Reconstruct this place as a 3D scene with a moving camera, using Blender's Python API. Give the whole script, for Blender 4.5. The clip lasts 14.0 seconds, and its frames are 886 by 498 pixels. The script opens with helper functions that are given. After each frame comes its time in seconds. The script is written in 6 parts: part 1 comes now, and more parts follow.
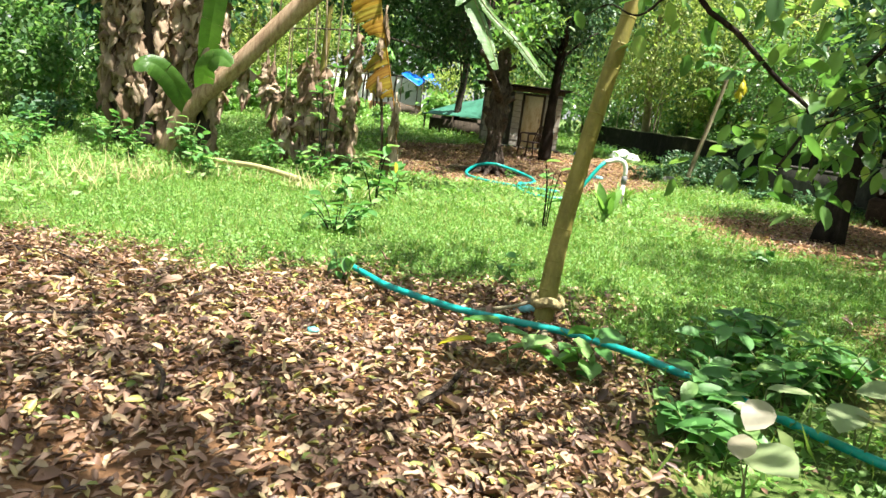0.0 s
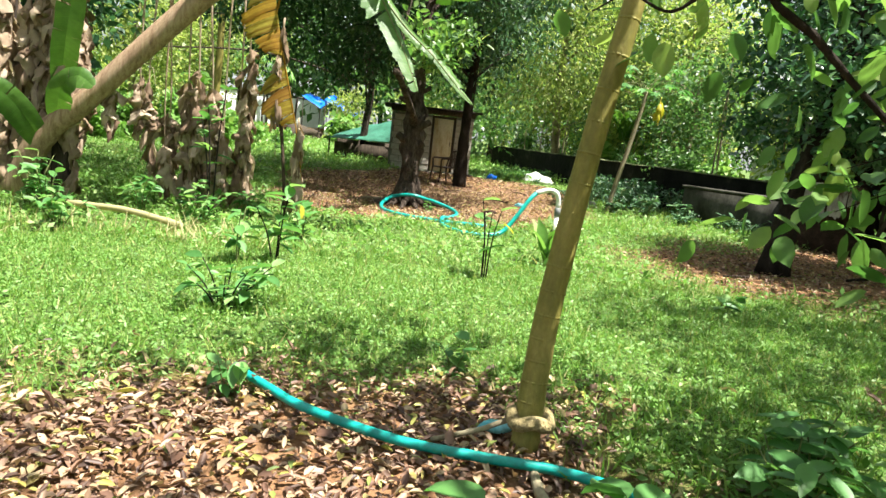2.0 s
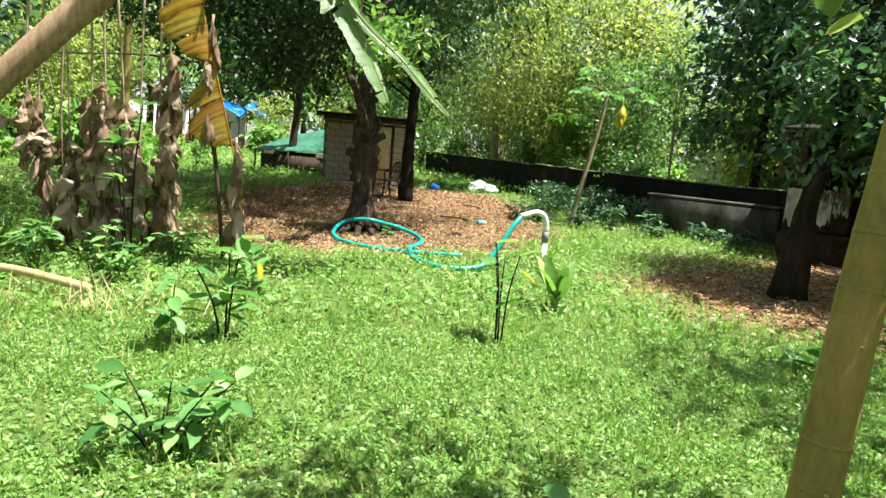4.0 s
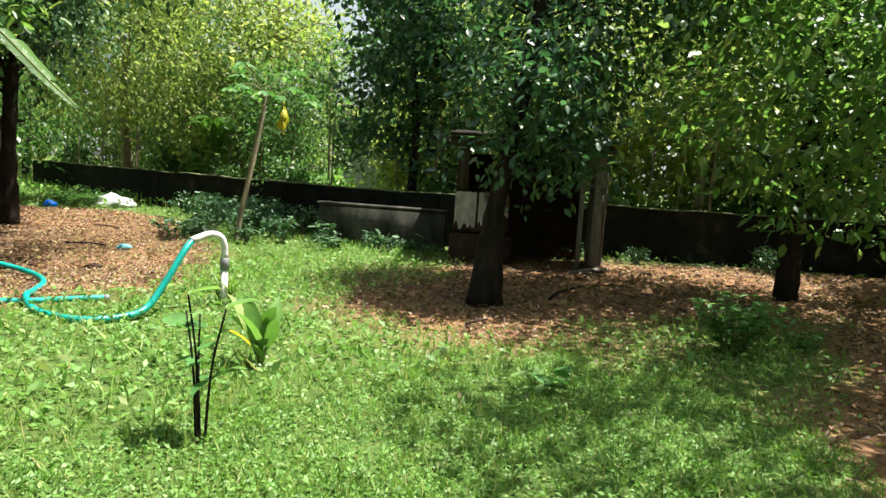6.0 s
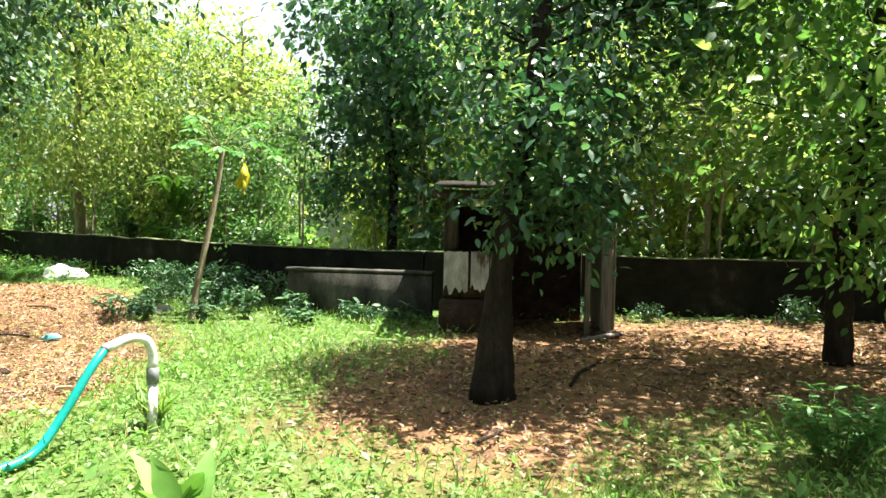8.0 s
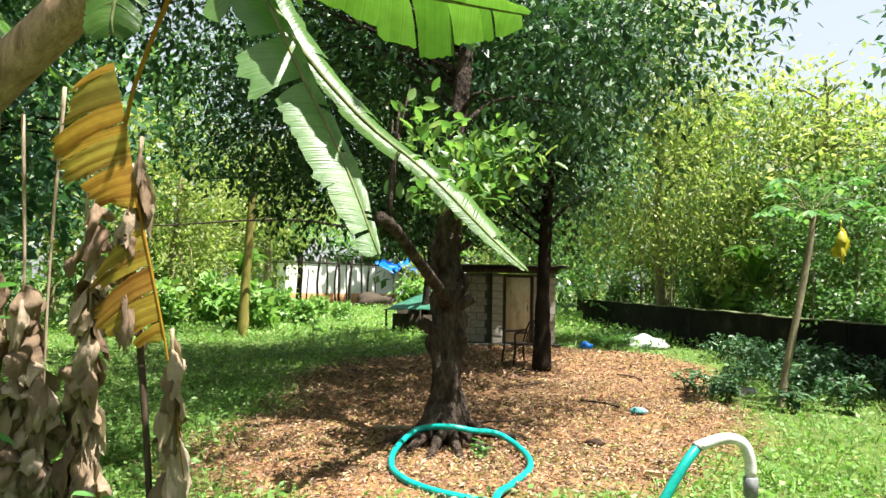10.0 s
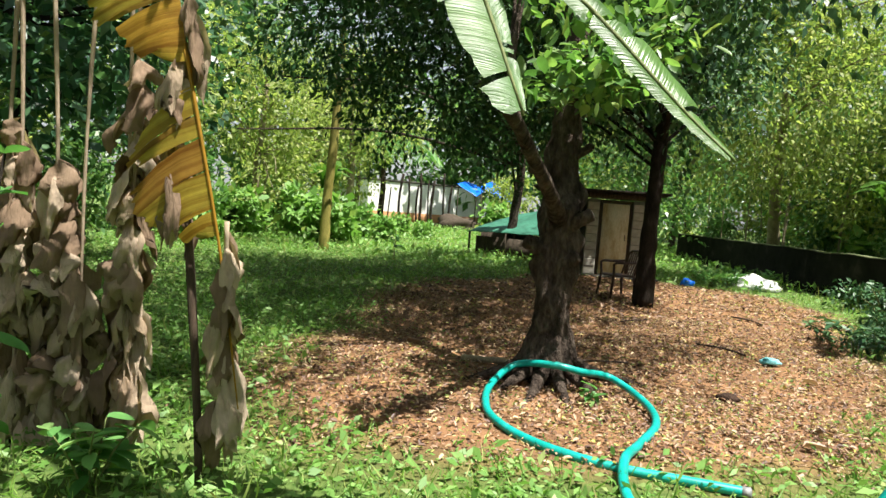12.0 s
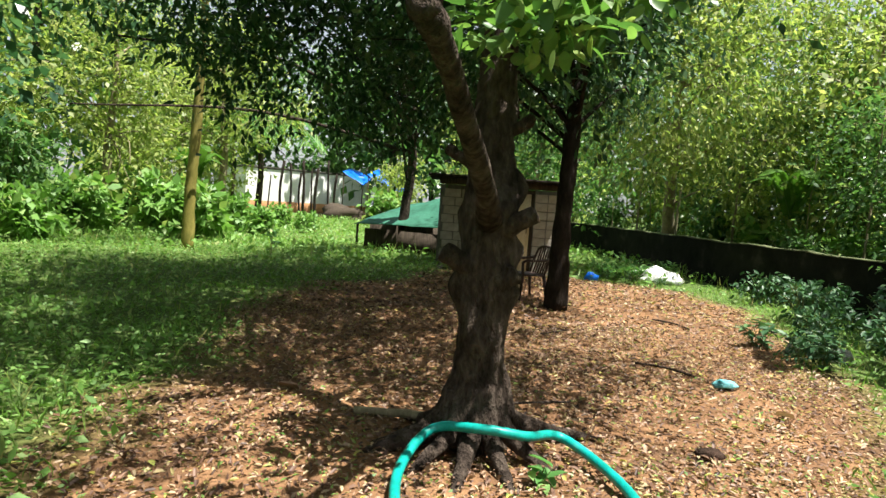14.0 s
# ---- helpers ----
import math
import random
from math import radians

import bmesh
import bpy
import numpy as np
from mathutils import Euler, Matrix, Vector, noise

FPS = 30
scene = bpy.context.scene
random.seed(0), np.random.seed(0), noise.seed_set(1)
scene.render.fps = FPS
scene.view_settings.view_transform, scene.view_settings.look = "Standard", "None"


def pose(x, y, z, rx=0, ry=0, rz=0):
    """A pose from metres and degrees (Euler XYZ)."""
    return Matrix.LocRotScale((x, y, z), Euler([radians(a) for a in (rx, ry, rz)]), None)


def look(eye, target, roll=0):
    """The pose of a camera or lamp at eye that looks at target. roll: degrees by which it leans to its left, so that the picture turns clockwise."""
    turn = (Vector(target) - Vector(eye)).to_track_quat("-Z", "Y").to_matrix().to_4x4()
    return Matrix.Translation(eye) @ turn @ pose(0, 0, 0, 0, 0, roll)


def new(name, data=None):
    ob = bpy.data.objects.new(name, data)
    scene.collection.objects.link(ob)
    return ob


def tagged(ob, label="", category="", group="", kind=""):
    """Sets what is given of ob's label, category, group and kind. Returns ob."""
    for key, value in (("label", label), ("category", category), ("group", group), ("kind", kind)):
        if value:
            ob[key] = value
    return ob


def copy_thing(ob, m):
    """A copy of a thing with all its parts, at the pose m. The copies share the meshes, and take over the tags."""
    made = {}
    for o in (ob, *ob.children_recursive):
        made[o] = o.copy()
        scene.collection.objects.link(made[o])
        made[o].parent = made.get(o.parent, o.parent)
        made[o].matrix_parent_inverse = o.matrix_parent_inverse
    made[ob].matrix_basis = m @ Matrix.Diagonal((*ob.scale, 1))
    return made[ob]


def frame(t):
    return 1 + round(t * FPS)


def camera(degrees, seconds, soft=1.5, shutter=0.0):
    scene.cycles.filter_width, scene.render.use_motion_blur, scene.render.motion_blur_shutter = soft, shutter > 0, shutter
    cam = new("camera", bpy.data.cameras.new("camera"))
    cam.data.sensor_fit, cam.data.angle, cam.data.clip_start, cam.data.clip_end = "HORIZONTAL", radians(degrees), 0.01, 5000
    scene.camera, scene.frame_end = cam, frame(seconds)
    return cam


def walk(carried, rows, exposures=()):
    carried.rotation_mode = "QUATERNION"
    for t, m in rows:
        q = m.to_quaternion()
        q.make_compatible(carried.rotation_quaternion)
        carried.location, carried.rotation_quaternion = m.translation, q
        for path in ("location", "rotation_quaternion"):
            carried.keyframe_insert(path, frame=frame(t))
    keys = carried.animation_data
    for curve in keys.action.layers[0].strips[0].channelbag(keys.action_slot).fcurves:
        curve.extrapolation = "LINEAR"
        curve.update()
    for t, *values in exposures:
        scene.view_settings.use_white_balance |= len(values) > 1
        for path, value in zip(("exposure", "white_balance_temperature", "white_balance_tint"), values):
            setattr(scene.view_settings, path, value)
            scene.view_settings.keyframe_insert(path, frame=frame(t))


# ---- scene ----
cam = camera(67.9, 14.0)
PATH = [
    (0, (0.361, 0.59, 1.216), (0.266, 2.541, 0.788), 6.9),
    (0.5, (0.229, 0.921, 1.238), (0.173, 2.876, 0.819), 6.5),
    (1, (0.239, 1.221, 1.297), (0.317, 3.18, 0.905), 6.3),
    (1.5, (0.209, 1.525, 1.31), (0.345, 3.488, 0.952), 6.1),
    (2, (0.157, 1.851, 1.271), (0.333, 3.814, 0.935), 6.3),
    (2.2, (0.172, 2.0, 1.281), (0.37, 3.964, 0.957), 6.5),
    (4.3, (-0.383, 3.539, 1.397), (0.104, 5.456, 1.1), 4.2),
    (4.5, (-0.428, 3.69, 1.411), (0.144, 5.587, 1.142), 4.0),
    (5, (-0.398, 4.012, 1.419), (0.409, 5.825, 1.172), 3.7),
    (5.5, (-0.226, 4.381, 1.331), (0.855, 6.048, 1.098), 3.8),
    (6, (-0.131, 4.683, 1.345), (1.193, 6.168, 1.139), 3.8),
    (6.5, (0.072, 4.929, 1.399), (1.456, 6.362, 1.218), 3.5),
    (7, (0.425, 5.273, 1.434), (1.829, 6.688, 1.274), 3.3),
    (7.5, (0.575, 5.512, 1.45), (1.995, 6.915, 1.329), 2.6),
    (8, (0.734, 5.875, 1.526), (2.108, 7.327, 1.462), 1.3),
    (8.5, (0.793, 6.057, 1.588), (1.981, 7.666, 1.61), -0.7),
    (9, (0.868, 6.268, 1.653), (1.607, 8.121, 1.798), -3.0),
    (9.2, (0.882, 6.332, 1.66), (1.38, 8.26, 1.847), -2.9),
    (11.3, (0.61, 7.037, 1.46), (0.212, 8.995, 1.357), 4.2),
    (11.5, (0.573, 7.167, 1.456), (0.173, 9.123, 1.347), 4.3),
    (12, (0.495, 7.593, 1.449), (0.143, 9.557, 1.321), 4.4),
    (12.5, (0.38, 7.968, 1.431), (0.202, 9.955, 1.284), 4.2),
    (13, (0.273, 8.38, 1.441), (0.191, 10.373, 1.289), 4.3),
    (13.5, (0.345, 8.851, 1.422), (0.311, 10.845, 1.28), 4.1),
    (14, (0.204, 9.282, 1.506), (0.195, 11.277, 1.367), 4.1),
]
EXPOSURES = [(0.0, 2.05), (2.0, 1.92), (4.4, 1.8), (6.0, 1.58), (6.6, 1.85), (7.5, 2.35), (8.4, 2.22), (9.1, 2.05), (11.4, 1.62), (12.5, 1.45), (14.0, 1.5)]
walk(cam, [(t, look(eye, target, roll)) for t, eye, target, roll in PATH], EXPOSURES)

# ---- light ----
SUN_DIR = Vector((0.33, -0.14, 0.93)).normalized()
world = bpy.data.worlds.new("sky")
scene.world = world
world.use_nodes = True
wn = world.node_tree
sky = wn.nodes.new("ShaderNodeTexSky")
sky.sky_type = "NISHITA"
sky.sun_disc = False
sky.sun_elevation = math.asin(SUN_DIR.z)
sky.sun_rotation = math.atan2(SUN_DIR.x, SUN_DIR.y)
sky.dust_density = 3.0
haze = wn.nodes.new("ShaderNodeMix")
haze.data_type = "RGBA"
haze.inputs[0].default_value = 0.5
haze.inputs[7].default_value = (6.0, 6.2, 6.3, 1)
wn.links.new(sky.outputs[0], haze.inputs[6])
wn.links.new(haze.outputs[2], wn.nodes["Background"].inputs[0])
wn.nodes["Background"].inputs[1].default_value = 0.056
sun = new("sun", bpy.data.lights.new("sun", "SUN"))
sun.data.energy, sun.data.angle, sun.data.color = 5.0, radians(0.6), (1.0, 0.96, 0.89)
sun.matrix_world = look(SUN_DIR * 40, (0, 0, 0))

# ---- materials ----
rng = np.random.default_rng(7)


def material(name):
    m = bpy.data.materials.new(name)
    m.use_nodes = True
    t = m.node_tree
    return m, t, t.nodes["Principled BSDF"]


def ramp_node(t, fac, stops):
    r = t.nodes.new("ShaderNodeValToRGB")
    e = r.color_ramp.elements
    while len(e) < len(stops):
        e.new(0.5)
    for i, (p, c) in enumerate(stops):
        e[i].position, e[i].color = p, (*c, 1)
    t.links.new(fac, r.inputs[0])
    return r.outputs[0]


def noise_node(t, scale, detail=5.0, rough=0.6, coord="Object", stretch=None):
    tc = t.nodes.new("ShaderNodeTexCoord")
    n = t.nodes.new("ShaderNodeTexNoise")
    n.inputs["Scale"].default_value, n.inputs["Detail"].default_value, n.inputs["Roughness"].default_value = scale, detail, rough
    if stretch:
        mp = t.nodes.new("ShaderNodeMapping")
        mp.inputs["Scale"].default_value = stretch
        t.links.new(tc.outputs[coord], mp.inputs[0])
        t.links.new(mp.outputs[0], n.inputs["Vector"])
    else:
        t.links.new(tc.outputs[coord], n.inputs["Vector"])
    return n.outputs[0]


def mixed(t, fac, a, b, mode="MIX"):
    m = t.nodes.new("ShaderNodeMix")
    m.data_type, m.blend_type = "RGBA", mode
    for sock, v in ((m.inputs[0], fac), (m.inputs[6], a), (m.inputs[7], b)):
        if isinstance(v, (int, float)):
            sock.default_value = v
        elif isinstance(v, tuple):
            sock.default_value = (*v, 1)
        else:
            t.links.new(v, sock)
    return m.outputs[2]


def bumped(t, bsdf, height, strength, dist=0.01):
    b = t.nodes.new("ShaderNodeBump")
    b.inputs["Strength"].default_value, b.inputs["Distance"].default_value = strength, dist
    t.links.new(height, b.inputs["Height"])
    t.links.new(b.outputs[0], bsdf.inputs["Normal"])


def leaf_material(name, stops, through_light=0.4, rough=0.45, spec=0.4, streak=None):
    """Foliage: colour varies leaf by leaf, light shines through."""
    m, t, b = material(name)
    g = t.nodes.new("ShaderNodeNewGeometry")
    col = ramp_node(t, g.outputs["Random Per Island"], stops)
    col = mixed(t, 0.35, col, ramp_node(t, noise_node(t, 14.0, 3), [(0.3, (0.35, 0.35, 0.35)), (0.7, (1, 1, 1))]), "MULTIPLY")
    if streak:
        at = t.nodes.new("ShaderNodeAttribute")
        at.attribute_name = "along"
        for scale, lo in ((14.0, streak), (230.0, (0.78, 0.8, 0.7))):
            n1 = t.nodes.new("ShaderNodeTexNoise")
            n1.noise_dimensions = "1D"
            n1.inputs["Scale"].default_value, n1.inputs["Detail"].default_value = scale, 3.0
            t.links.new(at.outputs["Fac"], n1.inputs["W"])
            col = mixed(t, 1.0, col, ramp_node(t, n1.outputs[0], [(0.35, lo), (0.62, (1.0, 1.0, 1.0))]), "MULTIPLY")
        bumped(t, b, n1.outputs[0], 0.35, 0.01)
    t.links.new(col, b.inputs["Base Color"])
    b.inputs["Roughness"].default_value = rough
    b.inputs["Specular IOR Level"].default_value = spec
    tr = t.nodes.new("ShaderNodeBsdfTranslucent")
    t.links.new(mixed(t, 1.0, col, (1.15, 1.25, 0.75), "MULTIPLY"), tr.inputs[0])
    mx = t.nodes.new("ShaderNodeMixShader")
    mx.inputs[0].default_value = through_light
    t.links.new(b.outputs[0], mx.inputs[1])
    t.links.new(tr.outputs[0], mx.inputs[2])
    t.links.new(mx.outputs[0], t.nodes["Material Output"].inputs[0])
    return m


def rough_material(name, stops, scale=8.0, rough=0.85, bump=0.4, stretch=None, fine=60.0, dist=0.02, spec=0.3, metal=0.0, grain=(0.55, 1.15)):
    m, t, b = material(name)
    n1 = noise_node(t, scale, 6, 0.65, stretch=stretch)
    n2 = noise_node(t, fine, 4, 0.6, stretch=stretch)
    col = ramp_node(t, n1, stops)
    col = mixed(t, 0.5, col, ramp_node(t, n2, [(0.3, (grain[0],) * 3), (0.7, (grain[1],) * 3)]), "MULTIPLY")
    t.links.new(col, b.inputs["Base Color"])
    b.inputs["Roughness"].default_value = rough
    b.inputs["Specular IOR Level"].default_value = spec
    b.inputs["Metallic"].default_value = metal
    add = t.nodes.new("ShaderNodeMath")
    t.links.new(n1, add.inputs[0])
    t.links.new(n2, add.inputs[1])
    bumped(t, b, add.outputs[0], bump, dist)
    return m


M_GRASS = leaf_material("meadow_leaf", [(0.0, (0.11, 0.24, 0.045)), (0.5, (0.18, 0.35, 0.08)), (0.9, (0.25, 0.42, 0.115)), (1.0, (0.36, 0.42, 0.16))], 0.4, 0.5)
M_BLADE = leaf_material("grass_blade", [(0.0, (0.1, 0.22, 0.03)), (0.6, (0.2, 0.34, 0.06)), (0.9, (0.3, 0.38, 0.1)), (1.0, (0.5, 0.42, 0.2))], 0.4, 0.5)
M_STRAW = leaf_material("dry_straw", [(0.0, (0.36, 0.32, 0.14)), (1.0, (0.55, 0.48, 0.25))], 0.25, 0.7)
M_LITTER = leaf_material("dry_leaf", [(0.0, (0.05, 0.026, 0.016)), (0.25, (0.14, 0.075, 0.048)), (0.5, (0.28, 0.165, 0.105)), (0.75, (0.42, 0.29, 0.19)), (0.88, (0.48, 0.38, 0.22)), (0.94, (0.42, 0.36, 0.08)), (1.0, (0.17, 0.25, 0.06))], 0.15, 0.5, 0.4)
M_LEAF_DARK = leaf_material("dark_tree_leaf", [(0.0, (0.024, 0.07, 0.028)), (0.6, (0.048, 0.125, 0.05)), (1.0, (0.11, 0.21, 0.08))], 0.2, 0.45, 0.3)
M_LEAF_BLUE = leaf_material("blue_green_tree_leaf", [(0.0, (0.026, 0.08, 0.038)), (0.55, (0.055, 0.14, 0.068)), (0.9, (0.11, 0.22, 0.1)), (1.0, (0.22, 0.31, 0.1))], 0.42, 0.38, 0.5)
M_LEAF_MID = leaf_material("green_tree_leaf", [(0.0, (0.055, 0.135, 0.04)), (0.6, (0.1, 0.215, 0.065)), (1.0, (0.2, 0.31, 0.11))], 0.5, 0.38, 0.5)
M_LEAF_LIGHT = leaf_material("yellow_green_leaf", [(0.0, (0.17, 0.25, 0.06)), (0.6, (0.31, 0.39, 0.11)), (1.0, (0.48, 0.5, 0.2))], 0.55, 0.45, 0.4)
M_LEAF_BRIGHT = leaf_material("glossy_bright_leaf", [(0.0, (0.055, 0.14, 0.035)), (0.45, (0.12, 0.25, 0.06)), (0.85, (0.2, 0.33, 0.09)), (1.0, (0.36, 0.45, 0.13))], 0.52, 0.38, 0.5)
M_LEAF_WEED = leaf_material("weed_leaf", [(0.0, (0.06, 0.18, 0.04)), (0.6, (0.12, 0.29, 0.08)), (1.0, (0.26, 0.42, 0.14))], 0.4, 0.45)
M_BANANA = leaf_material("banana_leaf", [(0.0, (0.07, 0.17, 0.025)), (1.0, (0.12, 0.25, 0.045))], 0.4, 0.35, 0.5, (0.8, 0.85, 0.7))
M_BANANA_PALE = leaf_material("pale_banana_leaf", [(0.0, (0.11, 0.24, 0.06)), (1.0, (0.18, 0.31, 0.1))], 0.42, 0.36, 0.5, (0.6, 0.75, 0.5))
M_BANANA_YELLOW = leaf_material("yellowing_banana_leaf", [(0.0, (0.5, 0.4, 0.06)), (0.5, (0.7, 0.44, 0.06)), (0.8, (0.5, 0.22, 0.04)), (1.0, (0.34, 0.42, 0.08))], 0.45, 0.5, 0.3, (0.5, 0.38, 0.2))
M_BANANA_DRY = leaf_material("dead_banana_leaf", [(0.0, (0.2, 0.13, 0.085)), (0.5, (0.42, 0.31, 0.21)), (1.0, (0.6, 0.48, 0.36))], 0.3, 0.85, 0.15)
dry_tree = M_BANANA_DRY.node_tree
bumped(dry_tree, dry_tree.nodes["Principled BSDF"], noise_node(dry_tree, 9.0, 4, 0.6, stretch=(9, 9, 1)), 0.8, 0.02)
M_STAKE = rough_material("dark_stake_wood", [(0.3, (0.035, 0.022, 0.014)), (0.7, (0.11, 0.075, 0.05))], 6.0, 0.9, 0.5, (8, 8, 0.5))
M_CALADIUM = leaf_material("pale_pink_leaf", [(0.0, (0.2, 0.33, 0.12)), (0.7, (0.32, 0.38, 0.2)), (1.0, (0.42, 0.34, 0.27))], 0.4, 0.5)
M_YELLOW_LEAF = leaf_material("yellow_leaf", [(0.0, (0.5, 0.46, 0.04)), (1.0, (0.6, 0.5, 0.06))], 0.4, 0.5)
M_BARK = rough_material("grey_brown_bark", [(0.32, (0.02, 0.015, 0.012)), (0.5, (0.07, 0.053, 0.042)), (0.66, (0.12, 0.095, 0.075)), (0.84, (0.27, 0.23, 0.19))], 9.0, 0.9, 1.0, (1, 1, 0.45), 30.0, 0.08, spec=0.06, grain=(0.15, 1.5))
M_BARK_DARK = rough_material("dark_bark", [(0.3, (0.012, 0.01, 0.008)), (0.6, (0.035, 0.028, 0.022)), (0.8, (0.09, 0.075, 0.06))], 8.0, 0.9, 0.8, (1, 1, 0.4), 45.0, 0.03, spec=0.06)
M_BARK_PALE = rough_material("pale_thin_bark", [(0.3, (0.16, 0.13, 0.08)), (0.6, (0.3, 0.26, 0.16)), (0.8, (0.42, 0.38, 0.28))], 9.0, 0.85, 0.5, (1, 1, 0.4), 50.0, 0.02)
M_BARK_GREEN = rough_material("smooth_olive_bark", [(0.3, (0.13, 0.125, 0.025)), (0.55, (0.24, 0.21, 0.05)), (0.8, (0.34, 0.28, 0.09))], 6.0, 0.6, 0.35, (1, 1, 0.5), 55.0, 0.01)
M_STEM_DRY = rough_material("dry_banana_stem", [(0.3, (0.2, 0.12, 0.07)), (0.55, (0.38, 0.26, 0.16)), (0.8, (0.52, 0.4, 0.28))], 5.0, 0.8, 0.6, (4, 4, 0.4), 40.0, 0.02)
M_STEM_DARK = rough_material("rotting_banana_stem", [(0.3, (0.02, 0.015, 0.012)), (0.6, (0.07, 0.05, 0.035)), (0.8, (0.16, 0.11, 0.08))], 5.0, 0.85, 0.6, (4, 4, 0.4), 40.0, 0.02)
M_TWIG = rough_material("green_twig", [(0.3, (0.08, 0.11, 0.03)), (0.7, (0.18, 0.2, 0.07))], 20.0, 0.7, 0.3)
M_WALL = rough_material("mossy_black_wall", [(0.3, (0.008, 0.009, 0.007)), (0.58, (0.018, 0.018, 0.015)), (0.82, (0.06, 0.056, 0.045))], 2.2, 0.95, 0.5, None, 40.0, 0.02, spec=0.06)
M_MOSS = rough_material("moss_cap", [(0.3, (0.05, 0.08, 0.02)), (0.7, (0.16, 0.17, 0.09))], 6.0, 0.95, 0.6)
M_CONCRETE = rough_material("stained_concrete", [(0.3, (0.025, 0.025, 0.02)), (0.55, (0.07, 0.068, 0.056)), (0.78, (0.17, 0.16, 0.135))], 2.5, 0.9, 0.4, (1, 1, 0.5), 35.0, 0.01, spec=0.06)
M_BLOCK = rough_material("cement_block", [(0.3, (0.3, 0.28, 0.24)), (0.6, (0.46, 0.43, 0.37)), (0.8, (0.56, 0.53, 0.47))], 5.0, 0.95, 0.5, None, 70.0, 0.008)
M_MORTAR = rough_material("grey_mortar", [(0.3, (0.12, 0.11, 0.1)), (0.7, (0.22, 0.21, 0.19))], 9.0, 0.95, 0.5)
M_LIME = rough_material("peeling_limewash", [(0.42, (0.09, 0.06, 0.045)), (0.47, (0.3, 0.29, 0.26)), (0.6, (0.5, 0.49, 0.45)), (0.8, (0.62, 0.61, 0.57))], 3.0, 0.9, 0.5, (1, 1, 0.35), 40.0, 0.01)
M_LATERITE = rough_material("laterite_rubble", [(0.3, (0.022, 0.016, 0.012)), (0.6, (0.06, 0.038, 0.028)), (0.8, (0.13, 0.088, 0.066))], 6.0, 0.95, 0.9, None, 40.0, 0.03, spec=0.06)
M_DOOR = rough_material("cream_painted_door", [(0.35, (0.42, 0.3, 0.14)), (0.55, (0.62, 0.54, 0.36)), (0.8, (0.7, 0.63, 0.45))], 3.0, 0.6, 0.2, (2, 2, 0.5), 40.0, 0.005)
M_WOOD_DARK = rough_material("old_dark_timber", [(0.3, (0.03, 0.024, 0.018)), (0.7, (0.1, 0.08, 0.06))], 6.0, 0.85, 0.5, (6, 6, 0.5), spec=0.06)
M_WOOD_GREY = rough_material("weathered_grey_timber", [(0.3, (0.12, 0.1, 0.085)), (0.7, (0.3, 0.27, 0.24))], 6.0, 0.85, 0.5, (8, 8, 0.5))
M_ROOF = rough_material("dark_roof_sheet", [(0.3, (0.015, 0.013, 0.011)), (0.7, (0.05, 0.043, 0.036))], 4.0, 0.85, 0.4, spec=0.06)
M_HOSE = rough_material("turquoise_rubber_hose", [(0.3, (0.0, 0.2, 0.165)), (0.6, (0.005, 0.34, 0.29)), (0.85, (0.06, 0.44, 0.39))], 5.0, 0.35, 0.1, None, 50.0, 0.003, 0.5)
M_PVC = rough_material("white_pvc", [(0.3, (0.45, 0.43, 0.37)), (0.6, (0.8, 0.79, 0.76))], 9.0, 0.4, 0.1, None, 60.0, 0.003, 0.5)
M_PVC_GREY = rough_material("grey_pvc_tape", [(0.3, (0.12, 0.13, 0.13)), (0.7, (0.28, 0.28, 0.28))], 20.0, 0.5, 0.1)
M_NET = rough_material("green_shade_net", [(0.3, (0.012, 0.075, 0.045)), (0.7, (0.035, 0.16, 0.1))], 3.0, 0.8, 0.5, None, 90.0, 0.01)
M_TARP = rough_material("blue_tarpaulin", [(0.3, (0.0, 0.08, 0.5)), (0.7, (0.01, 0.18, 0.8))], 2.0, 0.4, 0.3)
M_WHITEWASH = rough_material("white_house_wall", [(0.3, (0.74, 0.73, 0.7)), (0.7, (0.86, 0.85, 0.83))], 1.0, 0.85, 0.1)
M_PLINTH = rough_material("orange_plinth", [(0.3, (0.42, 0.2, 0.09)), (0.7, (0.55, 0.3, 0.15))], 2.0, 0.85, 0.2)
M_TILE = rough_material("clay_roof", [(0.3, (0.35, 0.17, 0.1)), (0.7, (0.55, 0.36, 0.27))], 3.0, 0.8, 0.3)
M_CHAIR = rough_material("brown_plastic", [(0.3, (0.028, 0.015, 0.012)), (0.7, (0.055, 0.03, 0.024))], 8.0, 0.55, 0.05, None, 70.0, 0.002, 0.35)
M_BAG = rough_material("white_plastic_sack", [(0.3, (0.7, 0.7, 0.69)), (0.7, (0.9, 0.9, 0.89))], 6.0, 0.5, 0.5)
M_BLUEBAG = rough_material("turquoise_plastic", [(0.3, (0.05, 0.4, 0.45)), (0.7, (0.3, 0.65, 0.68))], 12.0, 0.35, 0.5)
M_ROPE = rough_material("coir_rope", [(0.3, (0.22, 0.17, 0.07)), (0.7, (0.42, 0.34, 0.17))], 30.0, 0.9, 0.8)
M_STONE = rough_material("grey_stone", [(0.3, (0.16, 0.15, 0.13)), (0.7, (0.34, 0.33, 0.3))], 8.0, 0.9, 0.6)
M_CAR = rough_material("white_car_paint", [(0.3, (0.7, 0.7, 0.71)), (0.7, (0.8, 0.8, 0.8))], 2.0, 0.25, 0.02, None, 30.0, 0.001, 0.5)
